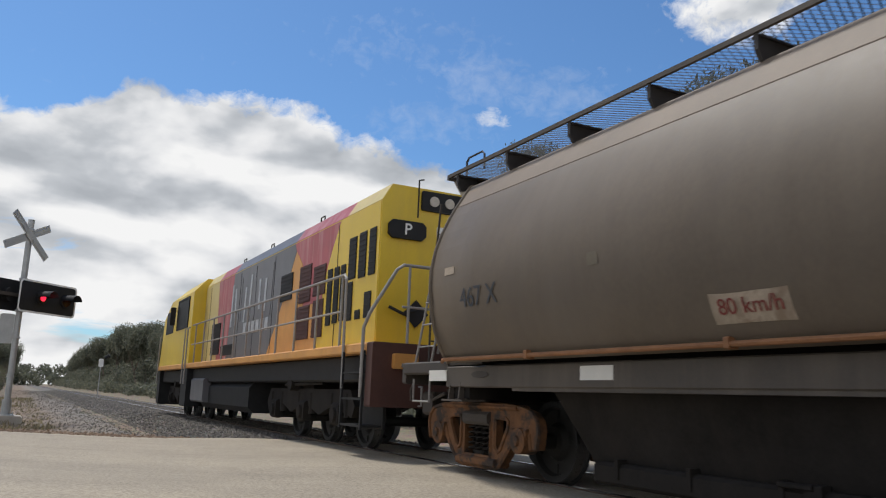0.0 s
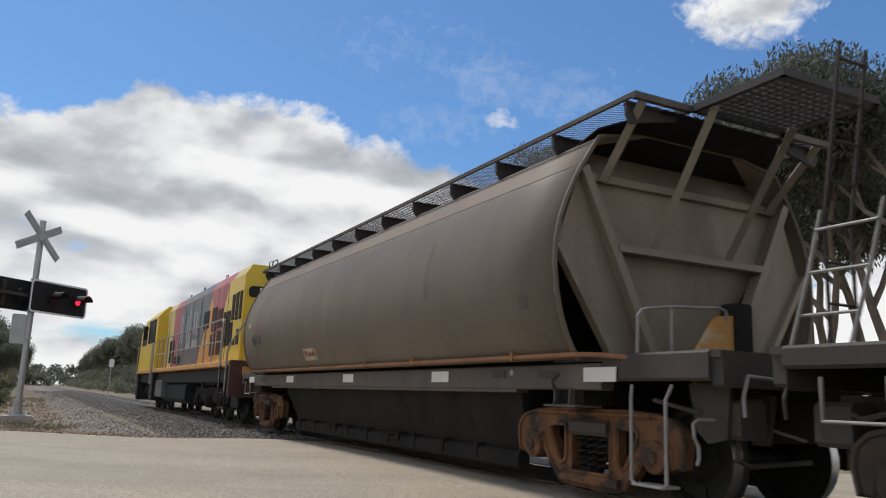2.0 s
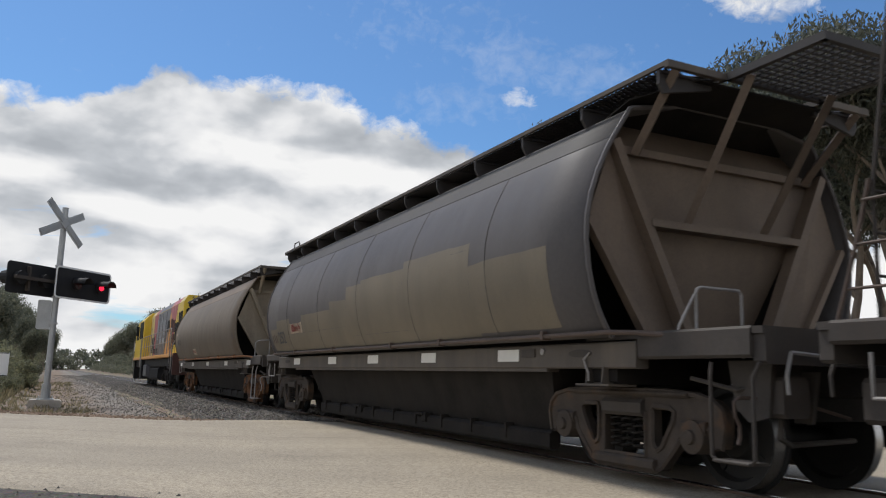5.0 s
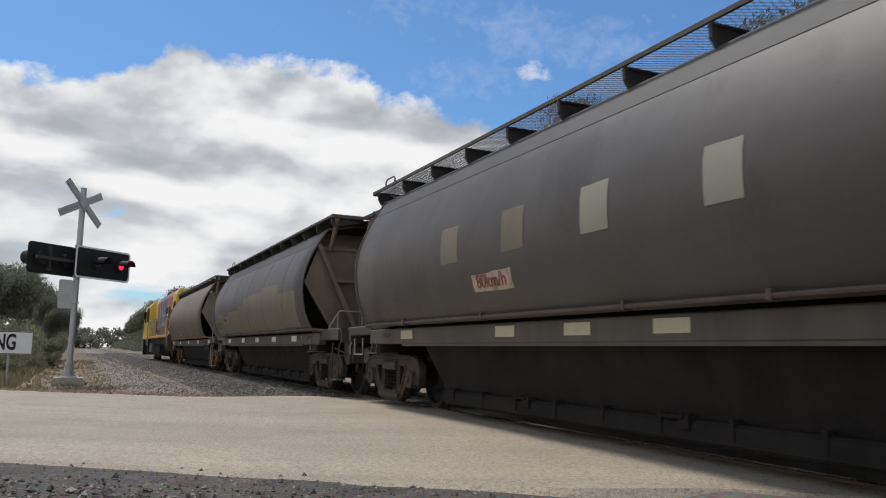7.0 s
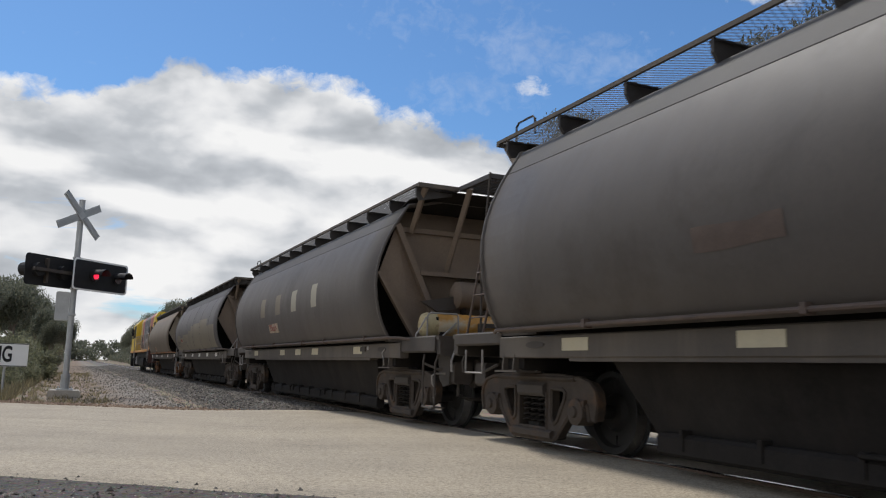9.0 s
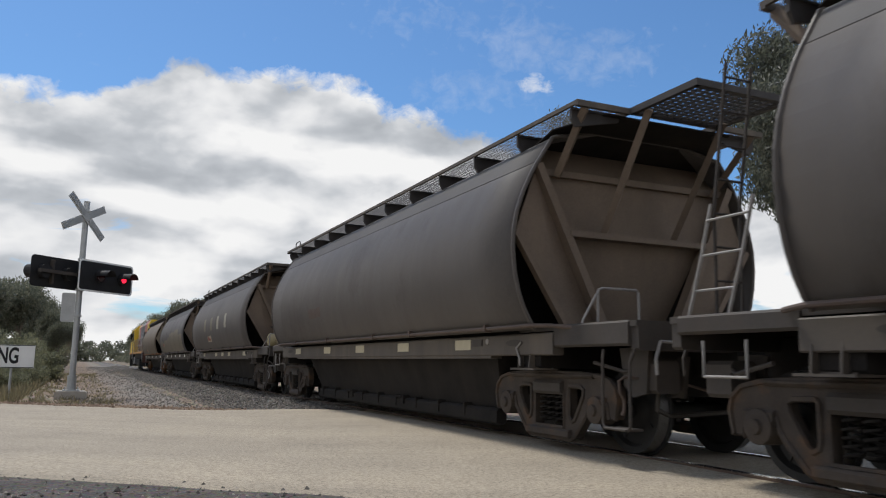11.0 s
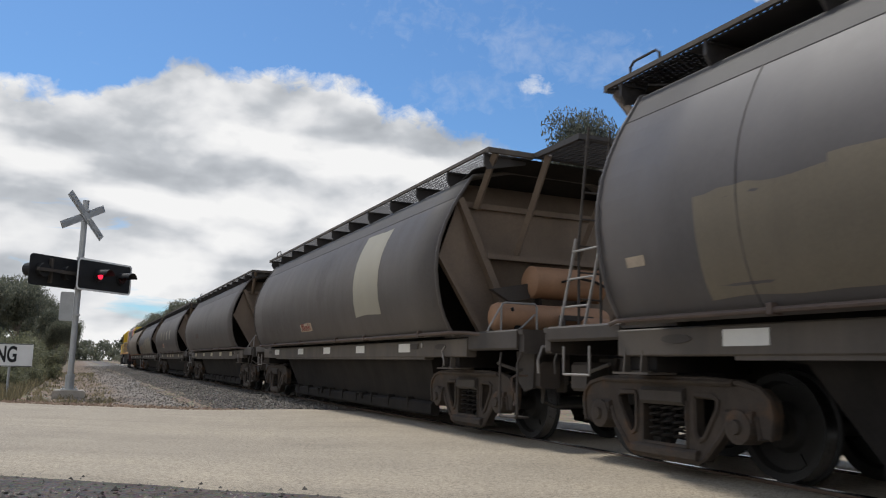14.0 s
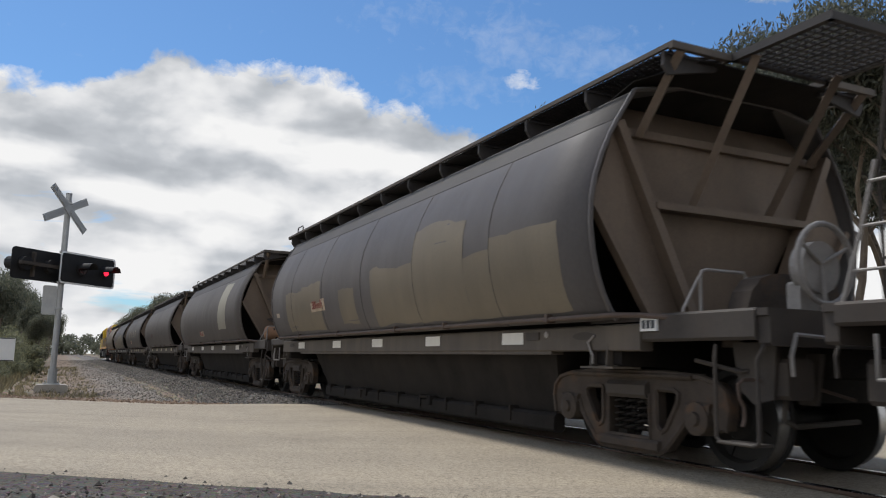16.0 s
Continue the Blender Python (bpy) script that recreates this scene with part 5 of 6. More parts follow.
# ------------------------------------------------------------ locomotive (local y = world y - LOCO_Y at the start)
def build_loco():
    L = thing("locomotive", "yellow diesel locomotive with grey, pink and orange flank panels", "locomotive")
    Y = lambda y: y - LOCO_Y
    # frame and platform
    s = Shape()
    s.box(-1.38, 1.38, Y(9.75), Y(28.0), 1.42, 1.56, 0.02)
    part("platform", s, ORANGE, L, "orange yellow platform edge")
    s = Shape()
    s.box(-1.2, 1.2, Y(9.7), Y(28.0), 1.05, 1.42, 0.03)
    part("main_frame", s, BLACK, L)
    # hood with chamfered roof edges
    s = Shape()
    s.prism([(-1.02, 1.56), (-1.02, 3.68), (-0.86, 3.94), (0.86, 3.94), (1.02, 3.68), (1.02, 1.56)], "y", Y(10.32), Y(22.6))
    hood = part("hood", s, YELLOW, L)
    # cab: wider, roof falling to the front
    s = Shape()
    s.add([(sx * 1.36, Y(y), z) for sx in (-1, 1) for y, z in ((22.6, 1.56), (22.6, 3.55), (26.2, 3.55), (27.4, 3.05), (27.75, 1.56))]
          + [(sx * 1.02, Y(y), z) for sx in (-1, 1) for y, z in ((22.6, 3.93), (25.6, 3.90), (26.9, 3.45))],
          [(0, 1, 2, 3, 4), (5, 9, 8, 7, 6), (1, 10, 11, 2), (2, 11, 12, 3), (6, 7, 14, 13), (7, 8, 15, 14), (10, 13, 14, 11), (11, 14, 15, 12), (12, 15, 8, 3), (3, 8, 9, 4), (0, 5, 6, 13, 10, 1), (0, 4, 9, 5)])
    cab = part("cab", s, YELLOW, L, "yellow driving cab")
    s = Shape()
    s.box(-1.372, -1.35, Y(23.2), Y(24.9), 2.62, 3.42, 0.01)
    part("cab_window", s, WINDOW, cab, "dark cab side window")
    s = Shape()
    for a in ((23.15, 23.2, 2.57, 3.47), (24.9, 24.95, 2.57, 3.47), (23.15, 24.95, 2.57, 2.62), (23.15, 24.95, 3.42, 3.47)):
        s.box(-1.385, -1.355, Y(a[0]), Y(a[1]), a[2], a[3])
    part("window_frame", s, BLACK, cab)
    s = Shape()
    s.box(-1.375, -1.35, Y(25.6), Y(26.9), 2.55, 3.25, 0.01)
    part("cab_window", s, WINDOW, cab)
    s = Shape()
    s.box(-1.55, -1.40, Y(25.15), Y(25.22), 2.75, 3.3, 0.02)
    s.tube([(-1.36, Y(25.18), 3.2), (-1.48, Y(25.18), 3.2)], 0.015, 6)
    part("mirror", s, BLACK, cab)

    # coloured flank panels, a few millimetres proud of the hood
    def panel(outline, mat, label, prouder=0.0):
        p = Shape()
        p.prism([(Y(y), z) for y, z in outline], "x", -1.028 - prouder, -1.018)
        return part("flank_panel", p, mat, hood, label)

    panel([(12.95, 1.60), (12.62, 2.80), (12.32, 3.25), (11.98, 3.66), (10.35, 3.66), (10.35, 1.60)], YELLOW, "yellow rear flank panel")
    panel([(14.45, 3.66), (14.33, 3.50), (13.92, 3.20), (13.75, 2.40), (12.74, 2.40), (12.63, 2.80), (12.33, 3.25), (11.99, 3.66)], PINK, "faded pink flank panel")
    panel([(15.98, 1.60), (14.93, 2.72), (14.34, 3.49), (13.93, 3.19), (13.76, 2.39), (12.75, 2.39), (12.96, 1.60)], ORANGE, "faded orange flank panel")
    panel([(19.60, 1.60), (19.30, 3.66), (14.46, 3.66), (14.35, 3.50), (14.94, 2.73), (15.99, 1.60)], LGREY, "dark grey flank panel")
    panel([(20.70, 1.60), (20.97, 3.66), (19.31, 3.66), (19.61, 1.60)], PINK, "faded pink flank panel")
    panel([(22.58, 1.60), (22.58, 3.66), (20.98, 3.66), (20.71, 1.60)], CREAM_Y, "pale yellow flank panel")
    # roof edge stripes of the same colours
    for y0, y1, mat in ((10.34, 11.7, CREAM_Y), (11.7, 14.4, PINK), (14.4, 19.3, LGREY), (19.3, 20.97, PINK), (20.97, 22.58, CREAM_Y)):
        p = Shape()
        a, b = Vector((-1.024, 0, 3.685)), Vector((-0.866, 0, 3.945))
        p.add([(a.x, Y(y0), a.z), (a.x, Y(y1), a.z), (b.x, Y(y1), b.z), (b.x, Y(y0), b.z), (a.x + 0.01, Y(y0), a.z - 0.006), (a.x + 0.01, Y(y1), a.z - 0.006), (b.x + 0.01, Y(y1), b.z - 0.006), (b.x + 0.01, Y(y0), b.z - 0.006)],
              [(0, 1, 2, 3), (7, 6, 5, 4), (0, 4, 5, 1), (1, 5, 6, 2), (2, 6, 7, 3), (3, 7, 4, 0)])
        part("roof_edge", p, mat, hood)
    # large worn letters as slanting bars
    rng = random.Random(8)
    for i in range(9):
        y = 15.9 + 0.42 * i
        p = Shape()
        z0, z1, d = rng.uniform(2.35, 2.6), rng.uniform(3.2, 3.5), rng.uniform(-0.1, 0.1)
        p.prism([(Y(y), z0), (Y(y + 0.13), z0), (Y(y + 0.13 + d), z1), (Y(y + d), z1)], "x", -1.036, -1.027)
        part("lettering_bar", p, LETTER if i % 3 else LGREY, hood)
    for i in range(6):
        y = 16.0 + 0.36 * i
        p = Shape()
        p.box(-1.036, -1.027, Y(y), Y(y + 0.24), 2.12, 2.38)
        part("lettering_bar", p, LETTER, hood)
    # grilles and doors
    def grille(y0, y1, z0, z1, mat=GRILLE):
        p = Shape()
        p.box(-1.040, -1.026, Y(y0), Y(y1), z0, z1)
        g = part("grille", p, mat, hood, "dark louvred grille")
        q = Shape()
        n = int((z1 - z0) / 0.07)
        for j in range(n):
            z = z0 + (z1 - z0) * (j + 0.3) / n
            q.box(-1.048, -1.036, Y(y0) + 0.01, Y(y1) - 0.01, z, z + 0.022)
        part("louvres", q, mat, g)

    for y0, y1, z0, z1 in ((10.45, 10.70, 2.60, 3.30), (10.82, 11.10, 2.60, 3.30), (11.22, 11.52, 2.62, 3.28), (10.55, 10.80, 1.98, 2.36), (10.95, 11.15, 1.98, 2.12), (11.30, 11.58, 1.98, 2.58),
                           (11.64, 11.84, 2.0, 2.90), (11.92, 12.14, 1.98, 2.90), (12.24, 12.46, 1.96, 2.90), (14.45, 15.20, 2.60, 3.12)):
        grille(y0, y1, z0, z1, BLACK)
    for y0, y1, z0, z1 in ((12.58, 13.20, 2.52, 3.04), (13.35, 14.0, 2.46, 3.14), (13.35, 14.05, 1.80, 2.40), (12.62, 13.15, 1.80, 2.44)):
        grille(y0, y1, z0, z1)
    grille(20.4, 21.4, 1.75, 2.55, BLACK)
    grille(18.9, 20.2, 1.70, 1.95, BLACK)
    for y in (12.05, 15.75, 17.2, 18.6, 21.9):
        p = Shape()
        p.box(-1.034, -1.024, Y(y) - 0.008, Y(y) + 0.008, 1.62, 3.6)
        part("door_seam", p, BLACK, hood)
    # rear face details
    s = Shape()
    s.box(-0.92, -0.32, Y(10.26), Y(10.34), 3.13, 3.40, 0.06)
    plate = part("class_plate", s, BLACK, L, "black class plate with white letter")
    me = text_mesh("P", 0.24, 0.002)
    me.materials.clear()
    me.materials.append(WHITE)
    part("class_letter", me, None, plate, "white letter P", at=pose(-0.62, Y(10.255), 3.265) @ REAR)
    s = Shape()
    s.box(-0.40, 0.30, Y(10.28), Y(10.34), 3.60, 3.90, 0.02)
    lamp = part("headlight", s, BLACK, L, "twin rear headlight in a dark box")
    for x in (-0.2, 0.06):
        s = Shape()
        s.tube([(x, Y(10.29), 3.75), (x, Y(10.26), 3.75)], 0.078, 20)
        part("lens", s, LAMP_GLASS, lamp)
    s = Shape()
    s.box(-0.12, 0.05, Y(10.30), Y(10.33), 3.12, 3.38)
    part("notice", s, WHITE, L, "small white notice with red bars")
    s = Shape()
    s.prism([(-0.62, 2.05), (-0.42, 2.25), (-0.22, 2.05), (-0.42, 1.85)], "y", Y(10.29), Y(10.33))
    part("hazard_diamond", s, BLACK, L)
    s = Shape()
    s.tube([(-0.86, Y(10.28), 2.12), (-0.66, Y(10.2), 2.02), (-0.45, Y(10.25), 2.10)], 0.025, 6)
    part("cable", s, BLACK, L)
    s = Shape()
    s.tube([(-0.5, Y(10.2), 3.9), (-0.5, Y(10.2), 4.02), (-0.42, Y(10.2), 4.04)], 0.012, 6)
    s.tube([(-0.5, Y(10.2), 4.0), (-0.5, Y(10.2), 3.45)], 0.012, 6)
    part("grab_iron", s, BLACK, L)
    # rear platform, headstock, steps, rails
    s = Shape()
    s.box(-1.38, 1.38, Y(9.55), Y(9.75), 0.72, 1.56, 0.02)
    part("headstock", s, BUFFER, L, "dull red rear headstock")
    s = Shape()
    s.box(-1.10, -0.75, Y(9.47), Y(9.56), 1.22, 1.42, 0.02)
    part("number_box", s, ORANGE, L)
    for z in (1.15, 0.80, 0.45):
        s = Shape()
        s.box(-1.40, -1.10, Y(9.80), Y(10.55), z, z + 0.03)
        part("step_tread", s, BLACK, L)
    s = Shape()
    s.box(-1.08, -1.04, Y(9.80), Y(10.55), 0.42, 1.45)
    s.box(-1.41, -1.38, Y(9.78), Y(9.82), 0.42, 1.45)
    s.box(-1.41, -1.38, Y(10.53), Y(10.57), 0.42, 1.45)
    part("step_stringer", s, BLACK, L)
    s = Shape()
    s.tube([(-1.40, Y(9.85), 0.85), (-1.42, Y(9.80), 0.95), (-1.42, Y(9.80), 1.75), (-1.38, Y(9.70), 1.95), (-1.05, Y(9.62), 2.55), (-0.95, Y(9.62), 2.62), (-0.2, Y(9.62), 2.62)], 0.024, 8)
    s.tube([(-0.86, Y(9.62), 2.62), (-0.86, Y(9.62), 1.56)], 0.02, 8)
    s.tube([(-0.3, Y(9.62), 2.62), (-0.3, Y(9.62), 1.56)], 0.02, 8)
    s.tube([(-0.95, Y(9.62), 2.05), (-0.2, Y(9.62), 2.05)], 0.018, 8)
    part("rear_handrail", s, GALV, L, "pale bent rear handrail")
    s = Shape()
    s.tube([(-0.7, Y(9.52), 1.0), (-0.72, Y(9.40), 1.0), (-0.72, Y(9.40), 0.75), (-0.7, Y(9.52), 0.75)], 0.015, 6)
    part("uncoupling_lever", s, GALV, L)
    s = Shape()
    s.tube([(-0.45, Y(9.5), 1.45), (-0.45, Y(9.42), 1.75), (-0.15, Y(9.42), 1.75), (-0.15, Y(9.5), 1.45)], 0.018, 6)
    part("hose_bracket", s, GALV, L)
    # side handrails: posts one by one
    top = 2.58
    for y in [10.85 + 1.1 * i for i in range(11)]:
        s = Shape()
        s.tube([(-1.36, Y(y), 1.54), (-1.36, Y(y), top)], 0.020, 6)
        part("rail_post", s, GALV, L)
    s = Shape()
    s.tube([(-1.40, Y(10.55), 0.95), (-1.40, Y(10.6), 2.5), (-1.37, Y(10.75), top), (-1.36, Y(22.3), top)], 0.022, 8)
    s.tube([(-1.36, Y(10.85), 2.05), (-1.36, Y(22.3), 2.05)], 0.018, 8)
    part("side_handrail", s, GALV, L, "long pale side handrail")
    for y in (22.7, 23.1, 27.6):
        s = Shape()
        s.tube([(-1.42, Y(y), 1.0), (-1.42, Y(y), 2.5), (-1.37, Y(y), 2.56)], 0.022, 8)
        part("grab_rail", s, GALV, L)
    # roof bits
    for y in (13.5, 16.8, 19.2):
        s = Shape()
        s.tube([(-0.8, Y(y), 3.93), (-0.8, Y(y), 4.06), (-0.8, Y(y + 0.2), 4.06), (-0.8, Y(y + 0.2), 3.93)], 0.014, 6)
        part("lifting_eye", s, BLACK, L)
    # fuel tank and bogies
    s = Shape()
    s.box(-1.15, 1.15, Y(16.6), Y(21.6), 0.42, 1.06, 0.12)
    part("fuel_tank", s, BLACK, L)
    s = Shape()
    s.box(-1.30, -1.10, Y(20.6), Y(22.2), 0.55, 1.15, 0.04)
    part("battery_box", s, LGREY, L, "grey equipment box under the platform")
    s = Shape()
    s.box(-1.36, -1.0, Y(22.6), Y(23.4), 0.4, 1.42, 0.02)
    part("cab_steps", s, BLACK, L)
    s = Shape()
    s.box(-1.3, 1.3, Y(27.7), Y(28.15), 0.35, 1.5, 0.05)
    part("pilot", s, BLACK, L)
    for yc in (13.2, 24.9):
        s = Shape()
        s.prism([(-2.3, 0.62), (-2.1, 0.86), (2.1, 0.86), (2.3, 0.62), (2.2, 0.45), (1.4, 0.62), (0.75, 0.45), (0, 0.62), (-0.75, 0.45), (-1.4, 0.62), (-2.2, 0.45)], "x", -1.05, -0.92)
        s.prism([(-2.3, 0.62), (-2.1, 0.86), (2.1, 0.86), (2.3, 0.62), (2.2, 0.45), (1.4, 0.62), (0.75, 0.45), (0, 0.62), (-0.75, 0.45), (-1.4, 0.62), (-2.2, 0.45)], "x", 0.92, 1.05)
        s.box(-1.0, 1.0, -0.3, 0.3, 0.6, 1.02, 0.05)
        b = part("bogie", s, UNDER, L, "black three-axle locomotive bogie", at=pose(0, Y(yc), RAIL_Z))
        for dy in (-1.65, 0, 1.65):
            q = Shape()
            q.box(-1.12, -0.98, dy - 0.17, dy + 0.17, 0.32, 0.66, 0.04)
            q.lathe([(-0.02, 0.10), (0.03, 0.12)], -1.14, dy, 0.48, 14)
            part("axle_box", q, UNDER, b)
            for dd in (-0.32, 0.32):
                q = Shape()
                q.tube([(-1.0, dy + dd, 0.45), (-1.0, dy + dd, 0.80)], 0.075, 10)
                part("spring", q, UNDER, b)
            WHEELS.append((part("wheelset", WHEELSET, None, b, at=pose(0, dy, 0.40)), dy, 0.40, 0.40))
        q = Shape()
        q.tube([(-1.08, -1.0, 0.95), (-1.12, -0.8, 0.95), (-1.12, 0.9, 0.92)], 0.03, 6)
        q.tube([(-1.05, 0.45, 0.95), (-1.2, 0.45, 0.95)], 0.13, 14)
        part("brake_gear", q, UNDER, b)
    s = Shape()
    s.box(-0.09, 0.09, Y(9.25), Y(9.6), 0.78, 0.96, 0.03)
    s.prism([(-0.15, Y(9.30)), (0.15, Y(9.30)), (0.14, Y(9.20)), (0.0, Y(9.24)), (-0.12, Y(9.19))], "z", 0.74, 1.0)
    part("coupler", s, CAST, L)
    return L


# ------------------------------------------------------------ level crossing furniture
PX, PY = -0.22, 22.6
LAMP_X, LAMP_Z = (0.44, 1.24), 3.03


def build_crossing():
    p = thing("crossing_signal", "galvanised level crossing pole with crossbuck and flashing red lights", "signal", m=pose(PX, PY, 0))
    s = Shape()
    s.tube([(0, 0, -0.1), (0, 0, 4.98)], 0.075, 16)
    s.tube([(0, 0, 4.98), (0, 0, 5.0)], 0.08, 16)
    part("pole", s, POLE, p, smooth=True)
    s = Shape()
    s.box(-0.38, 0.38, -0.36, 0.36, -0.3, 0.06, 0.05)
    part("footing", s, CONCRETE, p, "pale concrete footing")
    s = Shape()
    s.box(-0.2, 0.2, -0.2, 0.2, 0.06, 0.09)
    s.tube([(0, 0, 0.06), (0, 0, 0.45)], 0.11, 12)
    for x in (-0.15, 0.15):
        for y in (-0.15, 0.15):
            s.tube([(x, y, 0.05), (x, y, 0.15)], 0.018, 6)
    part("base_plate", s, POLE, p)
    turn = pose(0, 0, 0, 0, 0, 44)                  # boards square to the road
    for (xa, za), (xb, zb), off in (((-0.66, 5.08), (0.51, 4.05), -0.12), ((0.54, 4.88), (-0.82, 4.20), -0.095)):
        a, b = Vector((xa, 0, za)), Vector((xb, 0, zb))
        s = Shape()
        bar_between(s, a + Vector((0, off, 0)), b + Vector((0, off, 0)), 0.20, 0.01)
        board = part("crossbuck_board", s, SIGN_BACK, p, "bare metal crossbuck board", at=turn)
        s = Shape()
        for f0, f1 in ((0.02, 0.44), (0.56, 0.98)):
            bar_between(s, a.lerp(b, f0) + Vector((0, off - 0.012, 0)), a.lerp(b, f1) + Vector((0, off - 0.012, 0)), 0.11, 0.014)
        part("channel", s, POLE, board)
    for z in (4.46, 4.70, 2.62, 3.42, 1.95):
        s = Shape()
        s.box(-0.10, 0.10, -0.11, 0.10, z, z + 0.05, 0.01)
        part("clamp", s, POLE, p)

    def rounded(x0, x1, z0, z1, r):
        pts = []
        for cx, cz, a0 in ((x1 - r, z1 - r, 0), (x0 + r, z1 - r, 90), (x0 + r, z0 + r, 180), (x1 - r, z0 + r, 270)):
            pts += [(cx + r * math.cos(radians(a0 + 22.5 * i)), cz + r * math.sin(radians(a0 + 22.5 * i))) for i in range(5)]
        return pts

    # front target board
    x0, x1, z0, z1 = -0.26, 1.64, 2.62, 3.45
    o, i_ = rounded(x0, x1, z0, z1, 0.10), rounded(x0 + 0.045, x1 - 0.045, z0 + 0.045, z1 - 0.045, 0.075)
    s = Shape()
    s.prism(o, "y", -0.185, -0.17)
    board = part("target_board", s, BLACK, p, "black target board with white edge", at=turn)
    n = len(o)
    s = Shape()
    s.add([(x, -0.192, z) for x, z in o] + [(x, -0.192, z) for x, z in i_] + [(x, -0.185, z) for x, z in o] + [(x, -0.185, z) for x, z in i_],
          [(k, (k + 1) % n, n + (k + 1) % n, n + k) for k in range(n)] + [(2 * n + k, 2 * n + (k + 1) % n, (k + 1) % n, k) for k in range(n)] + [(3 * n + (k + 1) % n, 3 * n + k, n + k, n + (k + 1) % n) for k in range(n)])
    part("edge_band", s, WHITE, board)
    for x in LAMP_X:
        s = Shape()
        s.prism([(x + 0.16 * math.cos(t), LAMP_Z + 0.16 * math.sin(t)) for t in (2 * math.pi * k / 24 for k in range(24))], "y", -0.25, -0.18)
        part("lamp_housing", s, BLACK, board)
        s = Shape()
        s.prism([(x + 0.13 * math.cos(t), LAMP_Z + 0.13 * math.sin(t)) for t in (2 * math.pi * k / 24 for k in range(24))], "y", -0.262, -0.249)
        part("lens", s, LENS, board, "dark red lens")
        s = Shape()
        vs, m = [], 13
        for dy, r in ((-0.20, 0.175), (-0.62, 0.165)):
            vs += [(x + r * math.cos(t), dy, LAMP_Z + r * math.sin(t)) for t in (math.pi * (0.02 + 0.96 * k / (m - 1)) for k in range(m))]
        s.add(vs, [(k, k + 1, m + k + 1, m + k) for k in range(m - 1)])
        hood = part("hood", s, BLACK, board)
        hood.modifiers.new("thickness", "SOLIDIFY").thickness = 0.008
    glow = Shape()
    glow.prism([(0.085 * math.cos(t), 0.085 * math.sin(t)) for t in (2 * math.pi * k / 24 for k in range(24))], "y", -0.008, 0.004)
    lit = part("lit_lens", glow, LENS_LIT, board, "glowing red light", at=pose(LAMP_X[0], -0.268, LAMP_Z))
    # the board for the other approach, seen from behind
    s = Shape()
    s.prism(rounded(-1.40, 0.12, 2.64, 3.42, 0.10), "y", 0.17, 0.185)
    back = part("target_board", s, BLACK, p, "back of black target board", at=turn)
    for x in (-1.06, -0.30):
        s = Shape()
        s.prism([(x + 0.17 * math.cos(t), LAMP_Z + 0.17 * math.sin(t)) for t in (2 * math.pi * k / 20 for k in range(20))], "y", 0.02, 0.17)
        part("lamp_housing", s, BLACK, back)
        s = Shape()
        s.tube([(x, 0.2, LAMP_Z + 0.02), (x, 0.62, LAMP_Z + 0.02)], 0.17, 14)
        part("hood", s, BLACK, back)
    s = Shape()
    s.box(-1.3, 1.3, -0.05, 0.03, LAMP_Z - 0.04, LAMP_Z + 0.04, 0.01)
    s.box(-0.84, -0.78, 0.06, 0.16, 2.72, 3.34, 0.01)
    part("cross_arm", s, DECK, p, at=turn)
    s = Shape()
    s.box(-0.40, -0.08, -0.02, 0.22, 1.82, 2.56, 0.03)
    part("junction_box", s, POLE, p, "grey junction box on the pole")
    return lit


def build_sign():
    p = thing("crossing_sign", "white crossing sign with bold black capitals on steel posts", "sign", m=pose(0, 21.6, 0))
    s = Shape()
    s.box(-3.20, -1.07, -0.012, 0.012, 0.63, 1.18)
    board = part("board", s, WHITE, p)
    s = Shape()
    for a in ((-3.20, -1.07, 1.158, 1.176), (-3.20, -1.07, 0.634, 0.652), (-3.196, -3.176, 0.634, 1.176), (-1.094, -1.074, 0.634, 1.176)):
        s.box(a[0] + 0.01, a[1] - 0.01, -0.016, -0.011, a[2], a[3])
    part("border", s, BLACK, board)
    me = text_mesh("CROSSING", 0.52, 0.002, 0.026)
    me.materials.clear()
    me.materials.append(BLACK)
    t = part("lettering", me, None, board, "black capitals CROSSING", at=pose(-2.135, -0.018, 0.905) @ REAR)
    t.scale = (0.585, 1.0, 1.0)
    for x in (-1.55, -2.7):
        s = Shape()
        s.tube([(x, 0.04, -0.2), (x, 0.04, 1.12)], 0.03, 10)
        part("post", s, POLE, p)


def build_mast():
    y = 60.0
    x = y * math.tan(radians(4.6))
    p = thing("trackside_post", "thin grey trackside post with small white board", "post", m=pose(x, y, 0))
    s = Shape()
    s.tube([(0, 0, -0.2), (0.0, 0, 2.6)], 0.035, 8)
    part("pole", s, POLE, p)
    s = Shape()
    s.box(-0.16, 0.16, -0.08, -0.04, 2.15, 2.72, 0.06)
    part("board", s, WHITE, p)
    s = Shape()
    s.tube([(0.2, -0.05, 2.75), (0.5, -0.1, 2.95)], 0.12, 8)
    part("lamp", s, BLACK, p)


